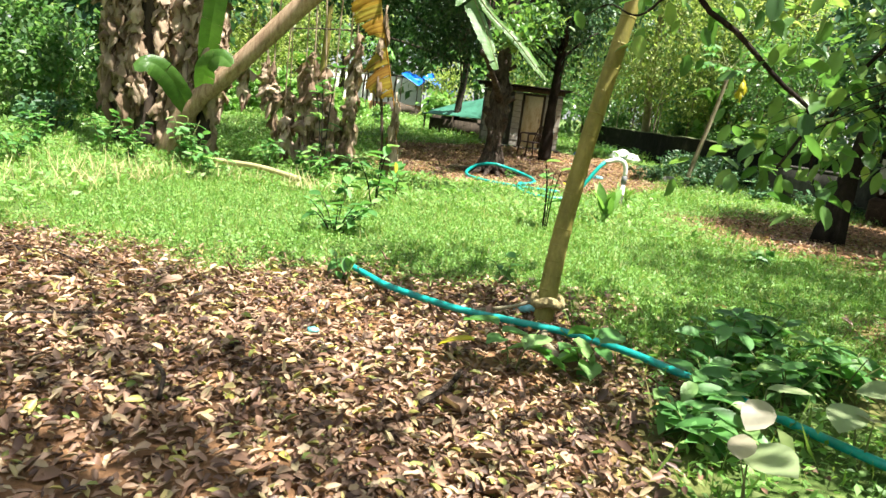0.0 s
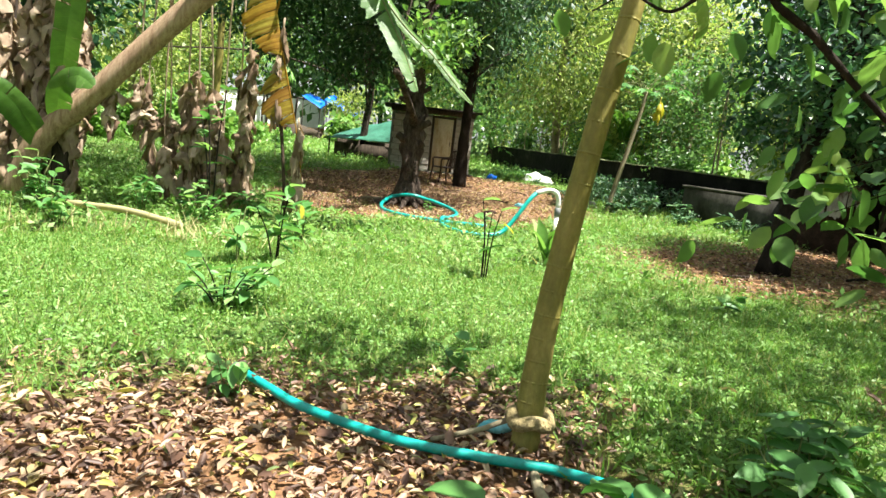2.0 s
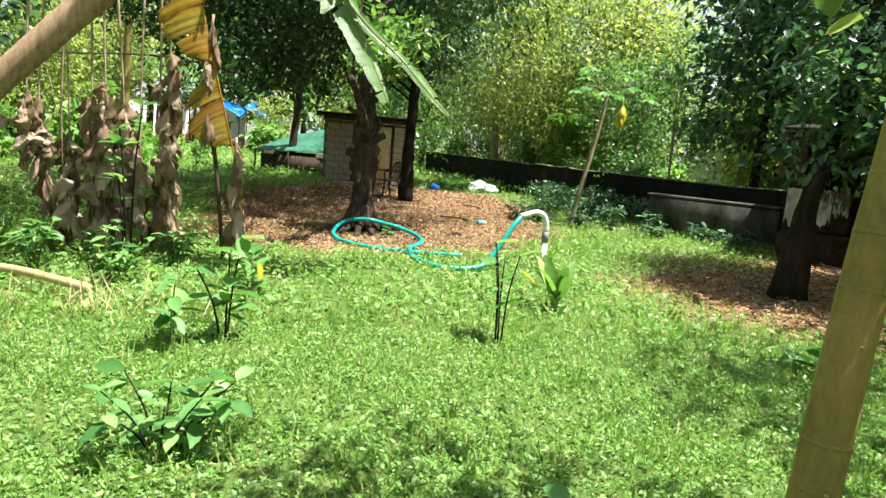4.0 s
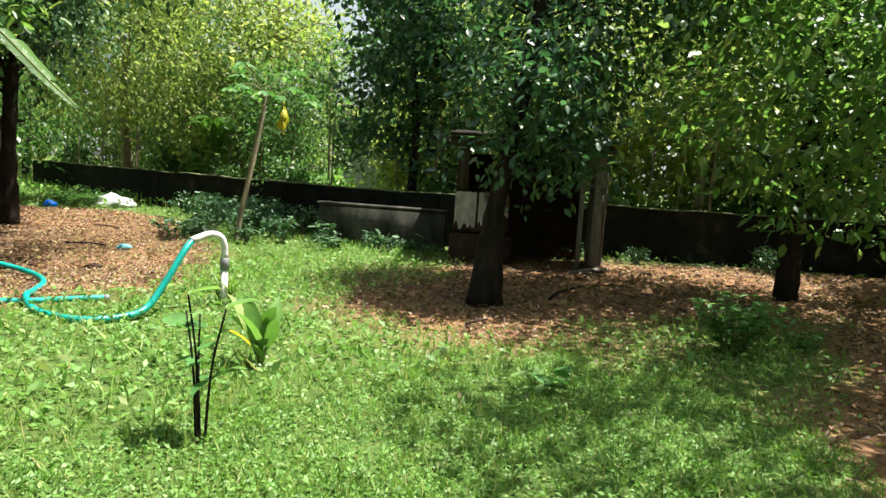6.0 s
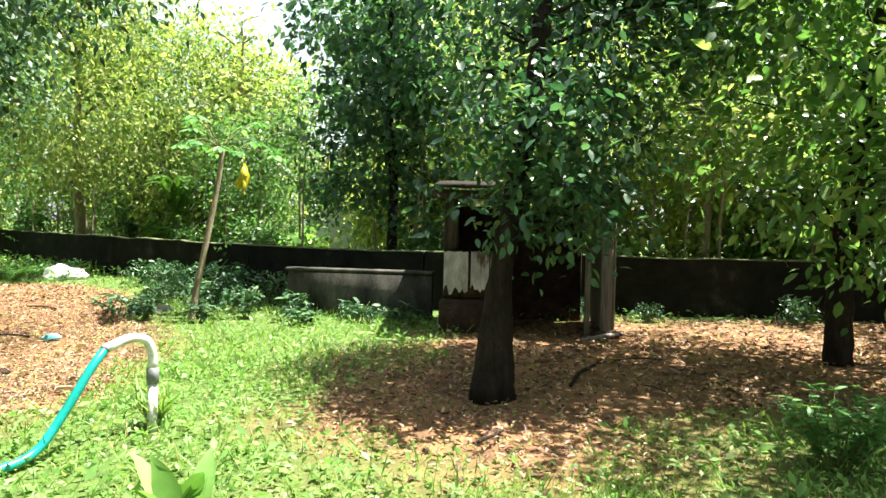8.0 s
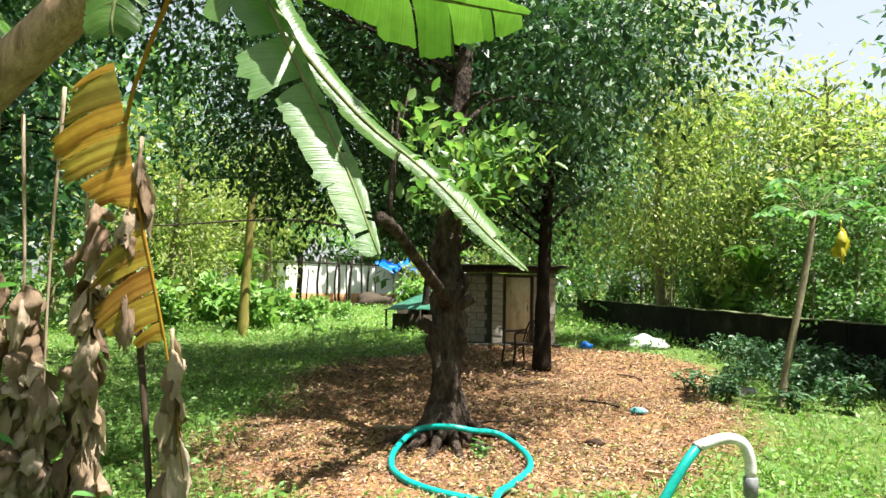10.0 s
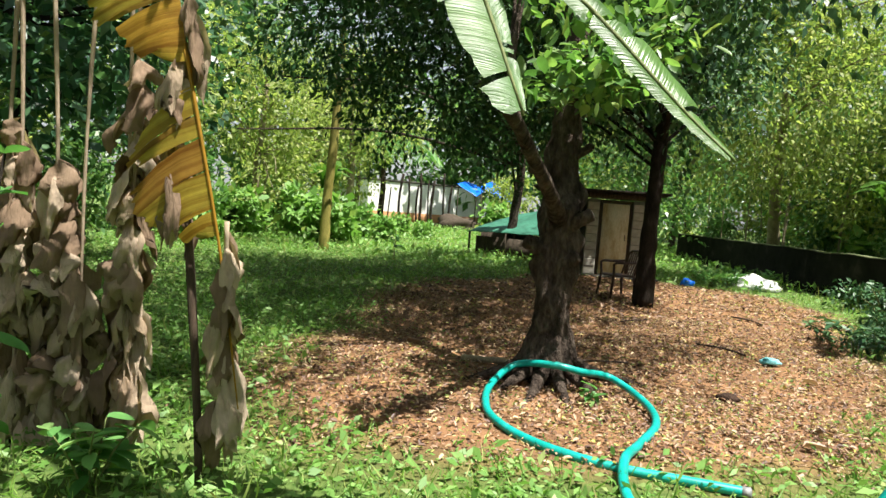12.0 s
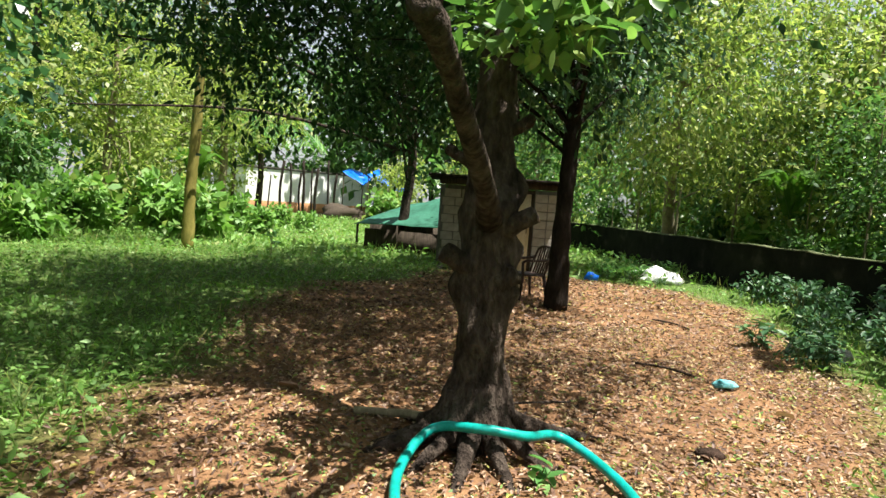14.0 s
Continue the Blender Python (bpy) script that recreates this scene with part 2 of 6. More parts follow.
M_GLASS = rough_material("dark_car_glass", [(0.3, (0.01, 0.015, 0.02)), (0.7, (0.02, 0.03, 0.04))], 2.0, 0.08, 0.0, None, 30.0, 0.001, 0.5)
M_TYRE = rough_material("black_rubber", [(0.3, (0.015, 0.015, 0.015)), (0.7, (0.03, 0.03, 0.03))], 8.0, 0.8, 0.3)


# ---- mesh tools ----
class Shape:
    """Collects faces for one mesh."""

    def __init__(self):
        self.v, self.f, self.along = [], [], []

    def add(self, verts, faces):
        o = len(self.v)
        self.v += [tuple(p) for p in verts]
        self.f += [tuple(i + o for i in f) for f in faces]
        return self

    def box(self, lo, hi, m=None, bevel=0.0):
        x0, y0, z0 = lo
        x1, y1, z1 = hi
        b = min(bevel, (x1 - x0) * 0.45, (y1 - y0) * 0.45, (z1 - z0) * 0.45)
        if b <= 0:
            vs = [(x, y, z) for z in (z0, z1) for x, y in ((x0, y0), (x1, y0), (x1, y1), (x0, y1))]
            fs = [(3, 2, 1, 0), (4, 5, 6, 7), (0, 1, 5, 4), (1, 2, 6, 5), (2, 3, 7, 6), (3, 0, 4, 7)]
        else:
            vs, fs = [], []
            rings = ((z0, b), (z0 + b, 0), (z1 - b, 0), (z1, b))
            for z, i in rings:
                a = b if i == 0 else b * 2
                e = i
                vs += [(x0 + a, y0 + e, z), (x1 - a, y0 + e, z), (x1 - e, y0 + a, z), (x1 - e, y1 - a, z), (x1 - a, y1 - e, z), (x0 + a, y1 - e, z), (x0 + e, y1 - a, z), (x0 + e, y0 + a, z)]
            for r in range(3):
                for k in range(8):
                    fs.append((r * 8 + k, r * 8 + (k + 1) % 8, r * 8 + 8 + (k + 1) % 8, r * 8 + 8 + k))
            fs += [tuple(range(7, -1, -1)), tuple(range(24, 32))]
        if m is not None:
            vs = [m @ Vector(p) for p in vs]
        return self.add(vs, fs)

    def tube(self, pts, radii, seg=8, wob=0.0, cap=True, seed=0.0, flute=0.0):
        pts = [Vector(p) for p in pts]
        if isinstance(radii, (int, float)):
            radii = [radii] * len(pts)
        o, n = len(self.v), len(pts)
        up = None
        for i, p in enumerate(pts):
            d = (pts[min(i + 1, n - 1)] - pts[max(i - 1, 0)]).normalized()
            if up is None:
                up = d.orthogonal().normalized()
            side = d.cross(up).normalized()
            up = side.cross(d).normalized()
            for k in range(seg):
                a = 2 * math.pi * k / seg
                r = radii[i]
                if wob:
                    q = p + (side * math.cos(a) + up * math.sin(a)) * r
                    r *= 1 + wob * noise.noise(q * (0.6 / max(r, 0.02)) + Vector((seed, 0, 0)))
                if flute and i < n // 3:
                    r *= 1 + flute * (1 - 3 * i / n) * max(0, math.sin(a * 3 + seed)) 
                self.v.append(tuple(p + (side * math.cos(a) + up * math.sin(a)) * r))
        for i in range(n - 1):
            for k in range(seg):
                k2 = (k + 1) % seg
                self.f.append((o + i * seg + k, o + i * seg + k2, o + (i + 1) * seg + k2, o + (i + 1) * seg + k))
        if cap:
            self.f.append(tuple(o + k for k in range(seg - 1, -1, -1)))
            self.f.append(tuple(o + (n - 1) * seg + k for k in range(seg)))
        return self

    def mesh(self, name, mat, smooth=True):
        me = bpy.data.meshes.new(name)
        me.from_pydata(self.v, [], self.f)
        me.polygons.foreach_set("use_smooth", [smooth] * len(me.polygons))
        me.materials.append(mat)
        if len(self.along) == len(self.v):
            at = me.attributes.new("along", "FLOAT", "POINT")
            at.data.foreach_set("value", self.along)
        me.update()
        return me


def smooth_line(pts, n):
    """n points along a smooth curve through pts."""
    p = np.array(pts, float)
    q = np.vstack([2 * p[0] - p[1], p, 2 * p[-1] - p[-2]])
    out = []
    for s in np.linspace(0, len(p) - 1, n):
        i = min(int(s), len(p) - 2)
        u = s - i
        a, b, c, d = q[i], q[i + 1], q[i + 2], q[i + 3]
        out.append(0.5 * (2 * b + (c - a) * u + (2 * a - 5 * b + 4 * c - d) * u * u + (3 * b - a - 3 * c + d) * u ** 3))
    return [Vector(o) for o in out]


def empty(name, at=(0, 0, 0)):
    ob = new(name)
    ob.location = at
    ob.empty_display_size = 0.2
    return ob


def part(name, shape, mat, parent=None, label="", smooth=True):
    ob = new(name, shape.mesh(name, mat, smooth) if isinstance(shape, Shape) else shape)
    if parent is not None:
        ob.parent = parent
        base = parent
        off = Vector(base.location)
        while base.parent:
            base = base.parent
            off += Vector(base.location)
        ob.location = -off
    if label:
        ob["label"] = label
    return ob


def unit(a):
    return a / np.maximum(np.linalg.norm(a, axis=1, keepdims=True), 1e-9)


def leaves_mesh(name, base, tip_dir, normal, length, width, mat, fine=False, fold=0.12, droop=0.0, hexed=False):
    """Many leaves in one mesh: a blade each, from base along tip_dir."""
    n = len(base)
    base, d = np.asarray(base, float), unit(np.asarray(tip_dir, float))
    nn = np.asarray(normal, float)
    nn = unit(nn - d * (nn * d).sum(1, keepdims=True))
    s = np.cross(d, nn)
    L = np.broadcast_to(np.asarray(length, float), (n,))[:, None]
    W = L * np.broadcast_to(np.asarray(width, float), (n,))[:, None] * 0.5
    if fine and n < 3000:
        prof = [(0.0, 0.0, 0)]
        for a, w in ((0.1, 0.5), (0.27, 0.9), (0.5, 1.0), (0.72, 0.8), (0.88, 0.42)):
            prof += [(a, w, 1), (a, 0.0, 0), (a, -w, 1)]
        prof.append((1.0, 0.0, 0))
        faces = [(0, 2, 1), (0, 3, 2), (13, 14, 16), (14, 15, 16)]
        for q in (1, 4, 7, 10):
            faces += [(q, q + 1, q + 4, q + 3), (q + 1, q + 2, q + 5, q + 4)]
    elif fine:
        prof = [(0.0, 0.0, 0), (0.3, 0.92, 1), (0.3, 0.0, 0), (0.3, -0.92, 1), (0.68, 0.85, 1), (0.68, 0.0, 0), (0.68, -0.85, 1), (1.0, 0.0, 0)]
        faces = [(0, 2, 1), (0, 3, 2), (1, 2, 5, 4), (2, 3, 6, 5), (4, 5, 7), (5, 6, 7)]
    elif hexed:
        prof = [(0.0, 0.0, 0), (0.28, 0.85, 1), (0.7, 0.75, 1), (1.0, 0.0, 0), (0.7, -0.75, 1), (0.28, -0.85, 1)]
        faces = [(0, 5, 4, 3), (0, 3, 2, 1)]
    else:
        prof = [(0.0, 0.0, 0), (0.45, 1.0, 1), (1.0, 0.0, 0), (0.45, -1.0, 1)]
        faces = [(0, 3, 2, 1)]
    k = len(prof)
    v = np.empty((n, k, 3))
    for i, (a, w, f) in enumerate(prof):
        v[:, i] = base + d * L * a + s * W * w + nn * (W * fold * f * 2 - L * droop * a * a)
    me = bpy.data.meshes.new(name)
    me.vertices.add(n * k)
    me.vertices.foreach_set("co", v.reshape(-1))
    loops = np.concatenate([np.array(f) for f in faces])
    sizes = np.array([len(f) for f in faces])
    allv = (loops[None, :] + (np.arange(n) * k)[:, None]).reshape(-1)
    tot = np.tile(sizes, n)
    me.loops.add(len(allv))
    me.loops.foreach_set("vertex_index", allv.astype(np.int32))
    me.polygons.add(len(tot))
    me.polygons.foreach_set("loop_start", np.concatenate([[0], np.cumsum(tot)[:-1]]).astype(np.int32))
    me.polygons.foreach_set("use_smooth", np.ones(len(tot), bool))
    me.materials.append(mat)
    me.update(calc_edges=True)
    me.validate()
    return me


def rand_dirs(n):
    return unit(rng.normal(size=(n, 3)))


def clump_points(blobs, clumps, per, spread, shell=0.55):
    """Leaf places in clumps over ellipsoids; returns places, clump centres and outward directions."""
    vol = np.array([b[1][0] * b[1][1] * b[1][2] for b in blobs]) ** 0.67
    pick = rng.choice(len(blobs), clumps, p=vol / vol.sum())
    c = np.array([b[0] for b in blobs])[pick]
    r = np.array([b[1] for b in blobs])[pick]
    u = rand_dirs(clumps)
    rad = shell + (1 - shell) * rng.random((clumps, 1)) ** 0.6
    rad *= 1 + 0.18 * rng.normal(size=(clumps, 1))
    cc = c + u * r * rad
    p = np.repeat(cc, per, 0) + rng.normal(size=(clumps * per, 3)) * spread * np.array([1, 1, 0.75])
    return p, cc, np.repeat(unit(u * r), per, 0)


def crown_mesh(name, blobs, clumps, per, spread, leaf, mat, width=0.45, fine=False, hang=0.35, shell=0.55):
    p, cc, out = clump_points(blobs, clumps, per, spread, shell)
    n = len(p)
    d = unit(out * 0.6 + rand_dirs(n) * 0.9 + np.array([0, 0, -hang]))
    nn = unit(rand_dirs(n) * 0.75 + np.array([0, 0, 1.0]))
    L = leaf * rng.uniform(0.6, 1.25, n)
    return leaves_mesh(name, p, d, nn, L, width * rng.uniform(0.8, 1.2, n), mat, fine, droop=0.1), cc


def branches(shape, roots, targets, r0, count, sag=0.15, seg=5):
    """Limbs from points of the trunk out to clumps of the crown."""
    pick = rng.choice(len(targets), min(count, len(targets)), replace=False)
    for j in pick:
        t = Vector(targets[j])
        a = min(roots, key=lambda q: (Vector(q) - t).length + 0.4 * abs(Vector(q).z - t.z + 1.0))
        a = Vector(a)
        mid = a.lerp(t, 0.5) + Vector((rng.normal() * 0.15, rng.normal() * 0.15, sag * (t - a).length))
        pts = smooth_line([a, mid, t], 6)
        rr = r0 * rng.uniform(0.6, 1.2)
        shape.tube(pts, [rr * (1 - 0.8 * i / 5) for i in range(6)], seg, 0.15, False, float(j))


def tree(name, line, radii, blobs, label, leaf_mat, bark, clumps=500, per=14, spread=0.3, leaf=0.14, width=0.45, limbs=26, limb_r=0.04, fine=False, seg=14,
         hang=0.35, category="tree", group="", flute=0.0, shell=0.5, extra=None, rows=26, wob=0.22):
    root = empty(name, line[0])
    pts = smooth_line(line, rows)
    rr = np.interp(np.linspace(0, 1, rows), np.linspace(0, 1, len(radii)), radii)
    tr = Shape().tube(pts, list(rr), seg, wob, True, line[0][0], flute)
    if extra:
        extra(tr, pts, rr)
    part("trunk", tr, bark, root)
    me, cc = crown_mesh("crown", blobs, clumps, per, spread, leaf, leaf_mat, width, fine, hang, shell)
    sh = Shape()
    branches(sh, pts[int(rows * 0.42):], cc, limb_r, limbs)
    tagged(part("branchwork", sh, bark, root), kind="stuff")
    part("crown", me, leaf_mat, root)
    tagged(root, label, category, group)
    return root


# ---- ground ----
def poly_dist(x, y, poly):
    """Signed distance to a polygon, positive inside."""
    d = np.full(x.shape, 1e9)
    inside = np.zeros(x.shape, bool)
    n = len(poly)
    for i in range(n):
        (ax, ay), (bx, by) = poly[i], poly[(i + 1) % n]
        ex, ey = bx - ax, by - ay
        t = np.clip(((x - ax) * ex + (y - ay) * ey) / (ex * ex + ey * ey), 0, 1)
        d = np.minimum(d, np.hypot(x - ax - t * ex, y - ay - t * ey))
        cross = ((ay > y) != (by > y)) & (x < (bx - ax) * (y - ay) / (by - ay + 1e-12) + ax)
        inside ^= cross
    return np.where(inside, d, -d)


def wavy(x, y, k=1.0, seed=0.0):
    """Cheap smooth noise of about -1 to 1."""
    return (np.sin(1.7 * k * x + 2.1 + seed + 1.3 * np.sin(0.9 * k * y)) + np.sin(2.3 * k * y + 0.7 + 1.9 * seed + 1.1 * np.sin(1.3 * k * x)) + 0.6 * np.sin(4.1 * k * x - 3.3 * k * y + seed)) / 2.6


LITTER_START = [(-9, -6), (-9, 4.6), (-3.0, 4.95), (-1.3, 4.85), (-0.5, 5.0), (0.5, 5.2), (1.1, 5.05), (1.45, 4.0), (1.2, 3.3), (1.3, 2.6), (2.2, 1.5), (4, -6)]
LITTER_TREE = [(0.3, 11.2), (-1.2, 11.2), (-1.9, 12.5), (-2.0, 13.8), (-1.8, 15.2), (-2.3, 18.0), (-1.8, 20.6), (-0.6, 21.4), (0.4, 24.5), (3.2, 24.5), (4.3, 23.6), (5.2, 23.2), (5.5, 20.1), (4.4, 16.8), (4.0, 14.6), (3.3, 13.2), (2.5, 12.2), (1.5, 11.3)]
LITTER_EDGE = [(2.8, 4.4), (2.5, 1), (20, -2), (20, 6), (8.5, 7.4), (6.0, 6.6), (4.4, 6.3), (3.2, 5.3)]
LITTER_TREE3 = [(2.9, 9.6), (3.6, 8.35), (4.3, 7.6), (5.2, 7.9), (6.2, 7.4), (8.5, 6.6), (20, 4), (14.5, 9.5), (9, 13.5), (7.4, 13.0), (5.3, 12.2), (4.1, 11.4), (3.2, 10.6)]


def litter_at(x, y):
    w = 0.22 * wavy(x, y, 1.6) + 0.12 * wavy(x, y, 4.3, 1.0)
    d = np.maximum.reduce([poly_dist(x, y, LITTER_START), poly_dist(x, y, LITTER_TREE), poly_dist(x, y, LITTER_EDGE), poly_dist(x, y, LITTER_TREE3) * 0.45 - 0.1]) + w
    return np.clip(0.5 + d / 0.7, 0, 1)


def ground_z(x, y):
    return 0.03 * wavy(x, y, 0.5) + 0.012 * wavy(x, y, 2.2, 2.0)


def ground_material():
    m, t, b = material("red_earth_and_turf")
    at = t.nodes.new("ShaderNodeAttribute")
    at.attribute_name = "litter"
    soil = ramp_node(t, noise_node(t, 1.6, 8, 0.7), [(0.3, (0.1, 0.06, 0.036)), (0.5, (0.22, 0.12, 0.06)), (0.7, (0.37, 0.215, 0.11))])
    soil = mixed(t, 0.6, soil, ramp_node(t, noise_node(t, 38.0, 6, 0.7), [(0.3, (0.45, 0.42, 0.4)), (0.7, (1.2, 1.15, 1.1))]), "MULTIPLY")
    turf = ramp_node(t, noise_node(t, 9.0, 8, 0.75), [(0.3, (0.03, 0.055, 0.012)), (0.5, (0.075, 0.125, 0.028)), (0.68, (0.14, 0.18, 0.05)), (0.8, (0.18, 0.13, 0.07))])
    t.links.new(mixed(t, at.outputs["Fac"], turf, soil), b.inputs["Base Color"])
    b.inputs["Roughness"].default_value = 0.95
    b.inputs["Specular IOR Level"].default_value = 0.2
    bumped(t, b, noise_node(t, 30.0, 8, 0.75), 0.7, 0.03)
    return m


def build_ground():
    fx = np.concatenate([[-900, -300, -120, -60, -35, -25], np.arange(-18, 18.01, 0.15), [25, 35, 60, 120, 300, 900]])
    fy = np.concatenate([[-900, -300, -120, -60, -30, -14], np.arange(-6, 32.01, 0.15), [36, 42, 50, 70, 120, 300, 900]])
    X, Y = np.meshgrid(fx, fy)
    nx, ny = len(fx), len(fy)
    Z = ground_z(X, Y)
    co = np.stack([X, Y, Z], -1).reshape(-1, 3)
    i = np.arange(nx * ny).reshape(ny, nx)
    f = np.stack([i[:-1, :-1], i[:-1, 1:], i[1:, 1:], i[1:, :-1]], -1).reshape(-1, 4)
    me = bpy.data.meshes.new("ground")
    me.from_pydata(co.tolist(), [], f.tolist())
    a = me.attributes.new("litter", "FLOAT", "POINT")
    a.data.foreach_set("value", litter_at(X, Y).reshape(-1).astype(np.float32))
    me.polygons.foreach_set("use_smooth", [True] * len(me.polygons))
    me.materials.append(ground_material())
    return tagged(new("ground", me), "reddish earth with green turf and fallen leaves", "ground", kind="structure")


build_ground()


def scatter(x0, x1, y0, y1, per_m2, keep):
    n = int((x1 - x0) * (y1 - y0) * per_m2)
    x, y = rng.uniform(x0, x1, n), rng.uniform(y0, y1, n)
    ok = rng.random(n) < keep(x, y)
    return x[ok], y[ok]


def green_at(x, y):
    g = 1 - litter_at(x, y)
    return np.clip(g * 1.1 - 0.05, 0, 1) * np.clip(0.8 + 0.5 * wavy(x, y, 3.0, 5.0), 0.15, 1)


def cover(name, areas, leaf, height, mat, label, category, blade=False, width=0.55, dens=green_at):
    P, D, N, L = [], [], [], []
    for x0, x1, y0, y1, per, k in areas:
        x, y = scatter(x0, x1, y0, y1, per, dens)
        if k > 0.8:
            far = (x < -3.2) | (x > 4.3) | (y < 4.4) | (y > 8.0)
            x, y = x[far], y[far]
        n = len(x)
        hh = height * k * rng.random(n) ** 1.3 * (0.55 + 0.45 * green_at(x, y))
        z = ground_z(x, y) + (0 if blade else hh)
        P.append(np.stack([x, y, z], 1))
        d = rand_dirs(n)
        if blade:
            d[:, 2] = np.abs(d[:, 2]) + 0.9
            N.append(rand_dirs(n))
            L.append(leaf * k * rng.uniform(0.5, 1.3, n))
        else:
            d[:, 2] = d[:, 2] * 0.5 + 0.3
            N.append(unit(rand_dirs(n) * 0.8 + np.array([0, 0, 1.0])))
            L.append(leaf * k * rng.uniform(0.5, 1.5, n))
        D.append(unit(d))
    P, D, N, L = (np.concatenate(a) for a in (P, D, N, L))
    me = leaves_mesh(name, P, D, N, L, width, mat, droop=0.25 if blade else 0.1)
    return tagged(new(name, me), label, category, kind="stuff")


cover("ground_cover", [(-3.2, 4.3, 4.4, 8.0, 4300, 0.56), (1.2, 3.6, 2.3, 5.0, 1100, 0.85), (-7, 7, 4.0, 12.5, 560, 1.0), (-14, 14, 2, 14, 70, 1.6), (-8, 0.5, 11, 17, 520, 0.95), (-12, 4, 12, 30, 130, 1.5), (-20, 12, 24, 50, 22, 3.2), (2.5, 8, 12, 24, 150, 1.3)],
      0.052, 0.08, M_GRASS, "low bright green broadleaf weeds over the ground", "weeds", width=0.46)
cover("grass", [(-3.5, 4.5, 4.2, 8.5, 1300, 0.7), (1.2, 3.6, 2.3, 5.0, 300, 0.75), (-7, 7, 4.0, 12.5, 300, 0.85), (-16, 12, 2, 14, 50, 1.3), (-12, 5, 12, 30, 100, 1.1), (-20, 12, 24, 50, 14, 2.6), (2.5, 8, 12, 24, 100, 1.3)],
      0.13, 0.1, M_BLADE, "short green grass growing in tufts", "grass", True, 0.07)
cover("dry_straw", [(-6.5, -0.9, 5.6, 10.0, 300, 1.2)], 0.22, 0.05, M_STRAW, "pale dry straw lying in the grass", "straw", True, 0.03,
      lambda x, y: np.clip(1 - np.hypot((x + 2.4) / 2.6, (y - 7.5) / 1.7), 0, 1))


cover("sparse_grass", [(2.3, 6.0, 7.0, 12.6, 420, 0.55), (-0.8, 3.6, 10.8, 13.0, 320, 0.5), (6.0, 9.0, 7.0, 10.0, 120, 0.55), (2.0, 4.5, 13.0, 16.0, 160, 0.6), (-0.5, 1.8, 4.5, 5.4, 200, 0.6)],
      0.055, 0.04, M_GRASS, "thin sparse weeds sprouting on bare earth", "weeds", False, 0.4, lambda x, y: np.clip(0.55 + 0.6 * wavy(x, y, 2.1, 8.0), 0, 1) * 0.6)


def litter_density(x, y):
    return np.clip(litter_at(x, y) ** 1.5 * (0.75 + 0.4 * wavy(x, y, 1.1, 3.0)), 0.015, 1)


def leaf_litter(name, areas, leaf, fine=True):
    P, D, N, L = [], [], [], []
    for x0, x1, y0, y1, per, k in areas:
        x, y = scatter(x0, x1, y0, y1, per, litter_density)
        n = len(x)
        P.append(np.stack([x, y, ground_z(x, y) + 0.006 + 0.03 * rng.random(n)], 1))
        d = rand_dirs(n)
        d[:, 2] *= 0.35
        D.append(d)
        N.append(unit(rand_dirs(n) * 0.45 + np.array([0, 0, 1.0])))
        L.append(leaf * k * rng.uniform(0.5, 1.4, n))
    P, D, N, L = (np.concatenate(a) for a in (P, D, N, L))
    me = leaves_mesh(name, P, D, N, L, rng.uniform(0.3, 0.6, len(P)), M_LITTER, fine, 0.3, 0.15, hexed=not fine)
    return tagged(new(name, me), "brown, tan and yellow fallen leaves", "fallen leaves", kind="stuff")


leaf_litter("leaf_litter", [(-3.0, 2.0, 1.8, 5.4, 2700, 0.84), (-9, 4, -2, 5.4, 120, 1.3), (-2.5, 6, 11, 18, 700, 0.8), (-3, 6, 18, 25, 300, 1.15), (2.4, 7.5, 4, 13, 420, 0.9), (7, 15, 3, 14, 190, 1.2)], 0.057, False)


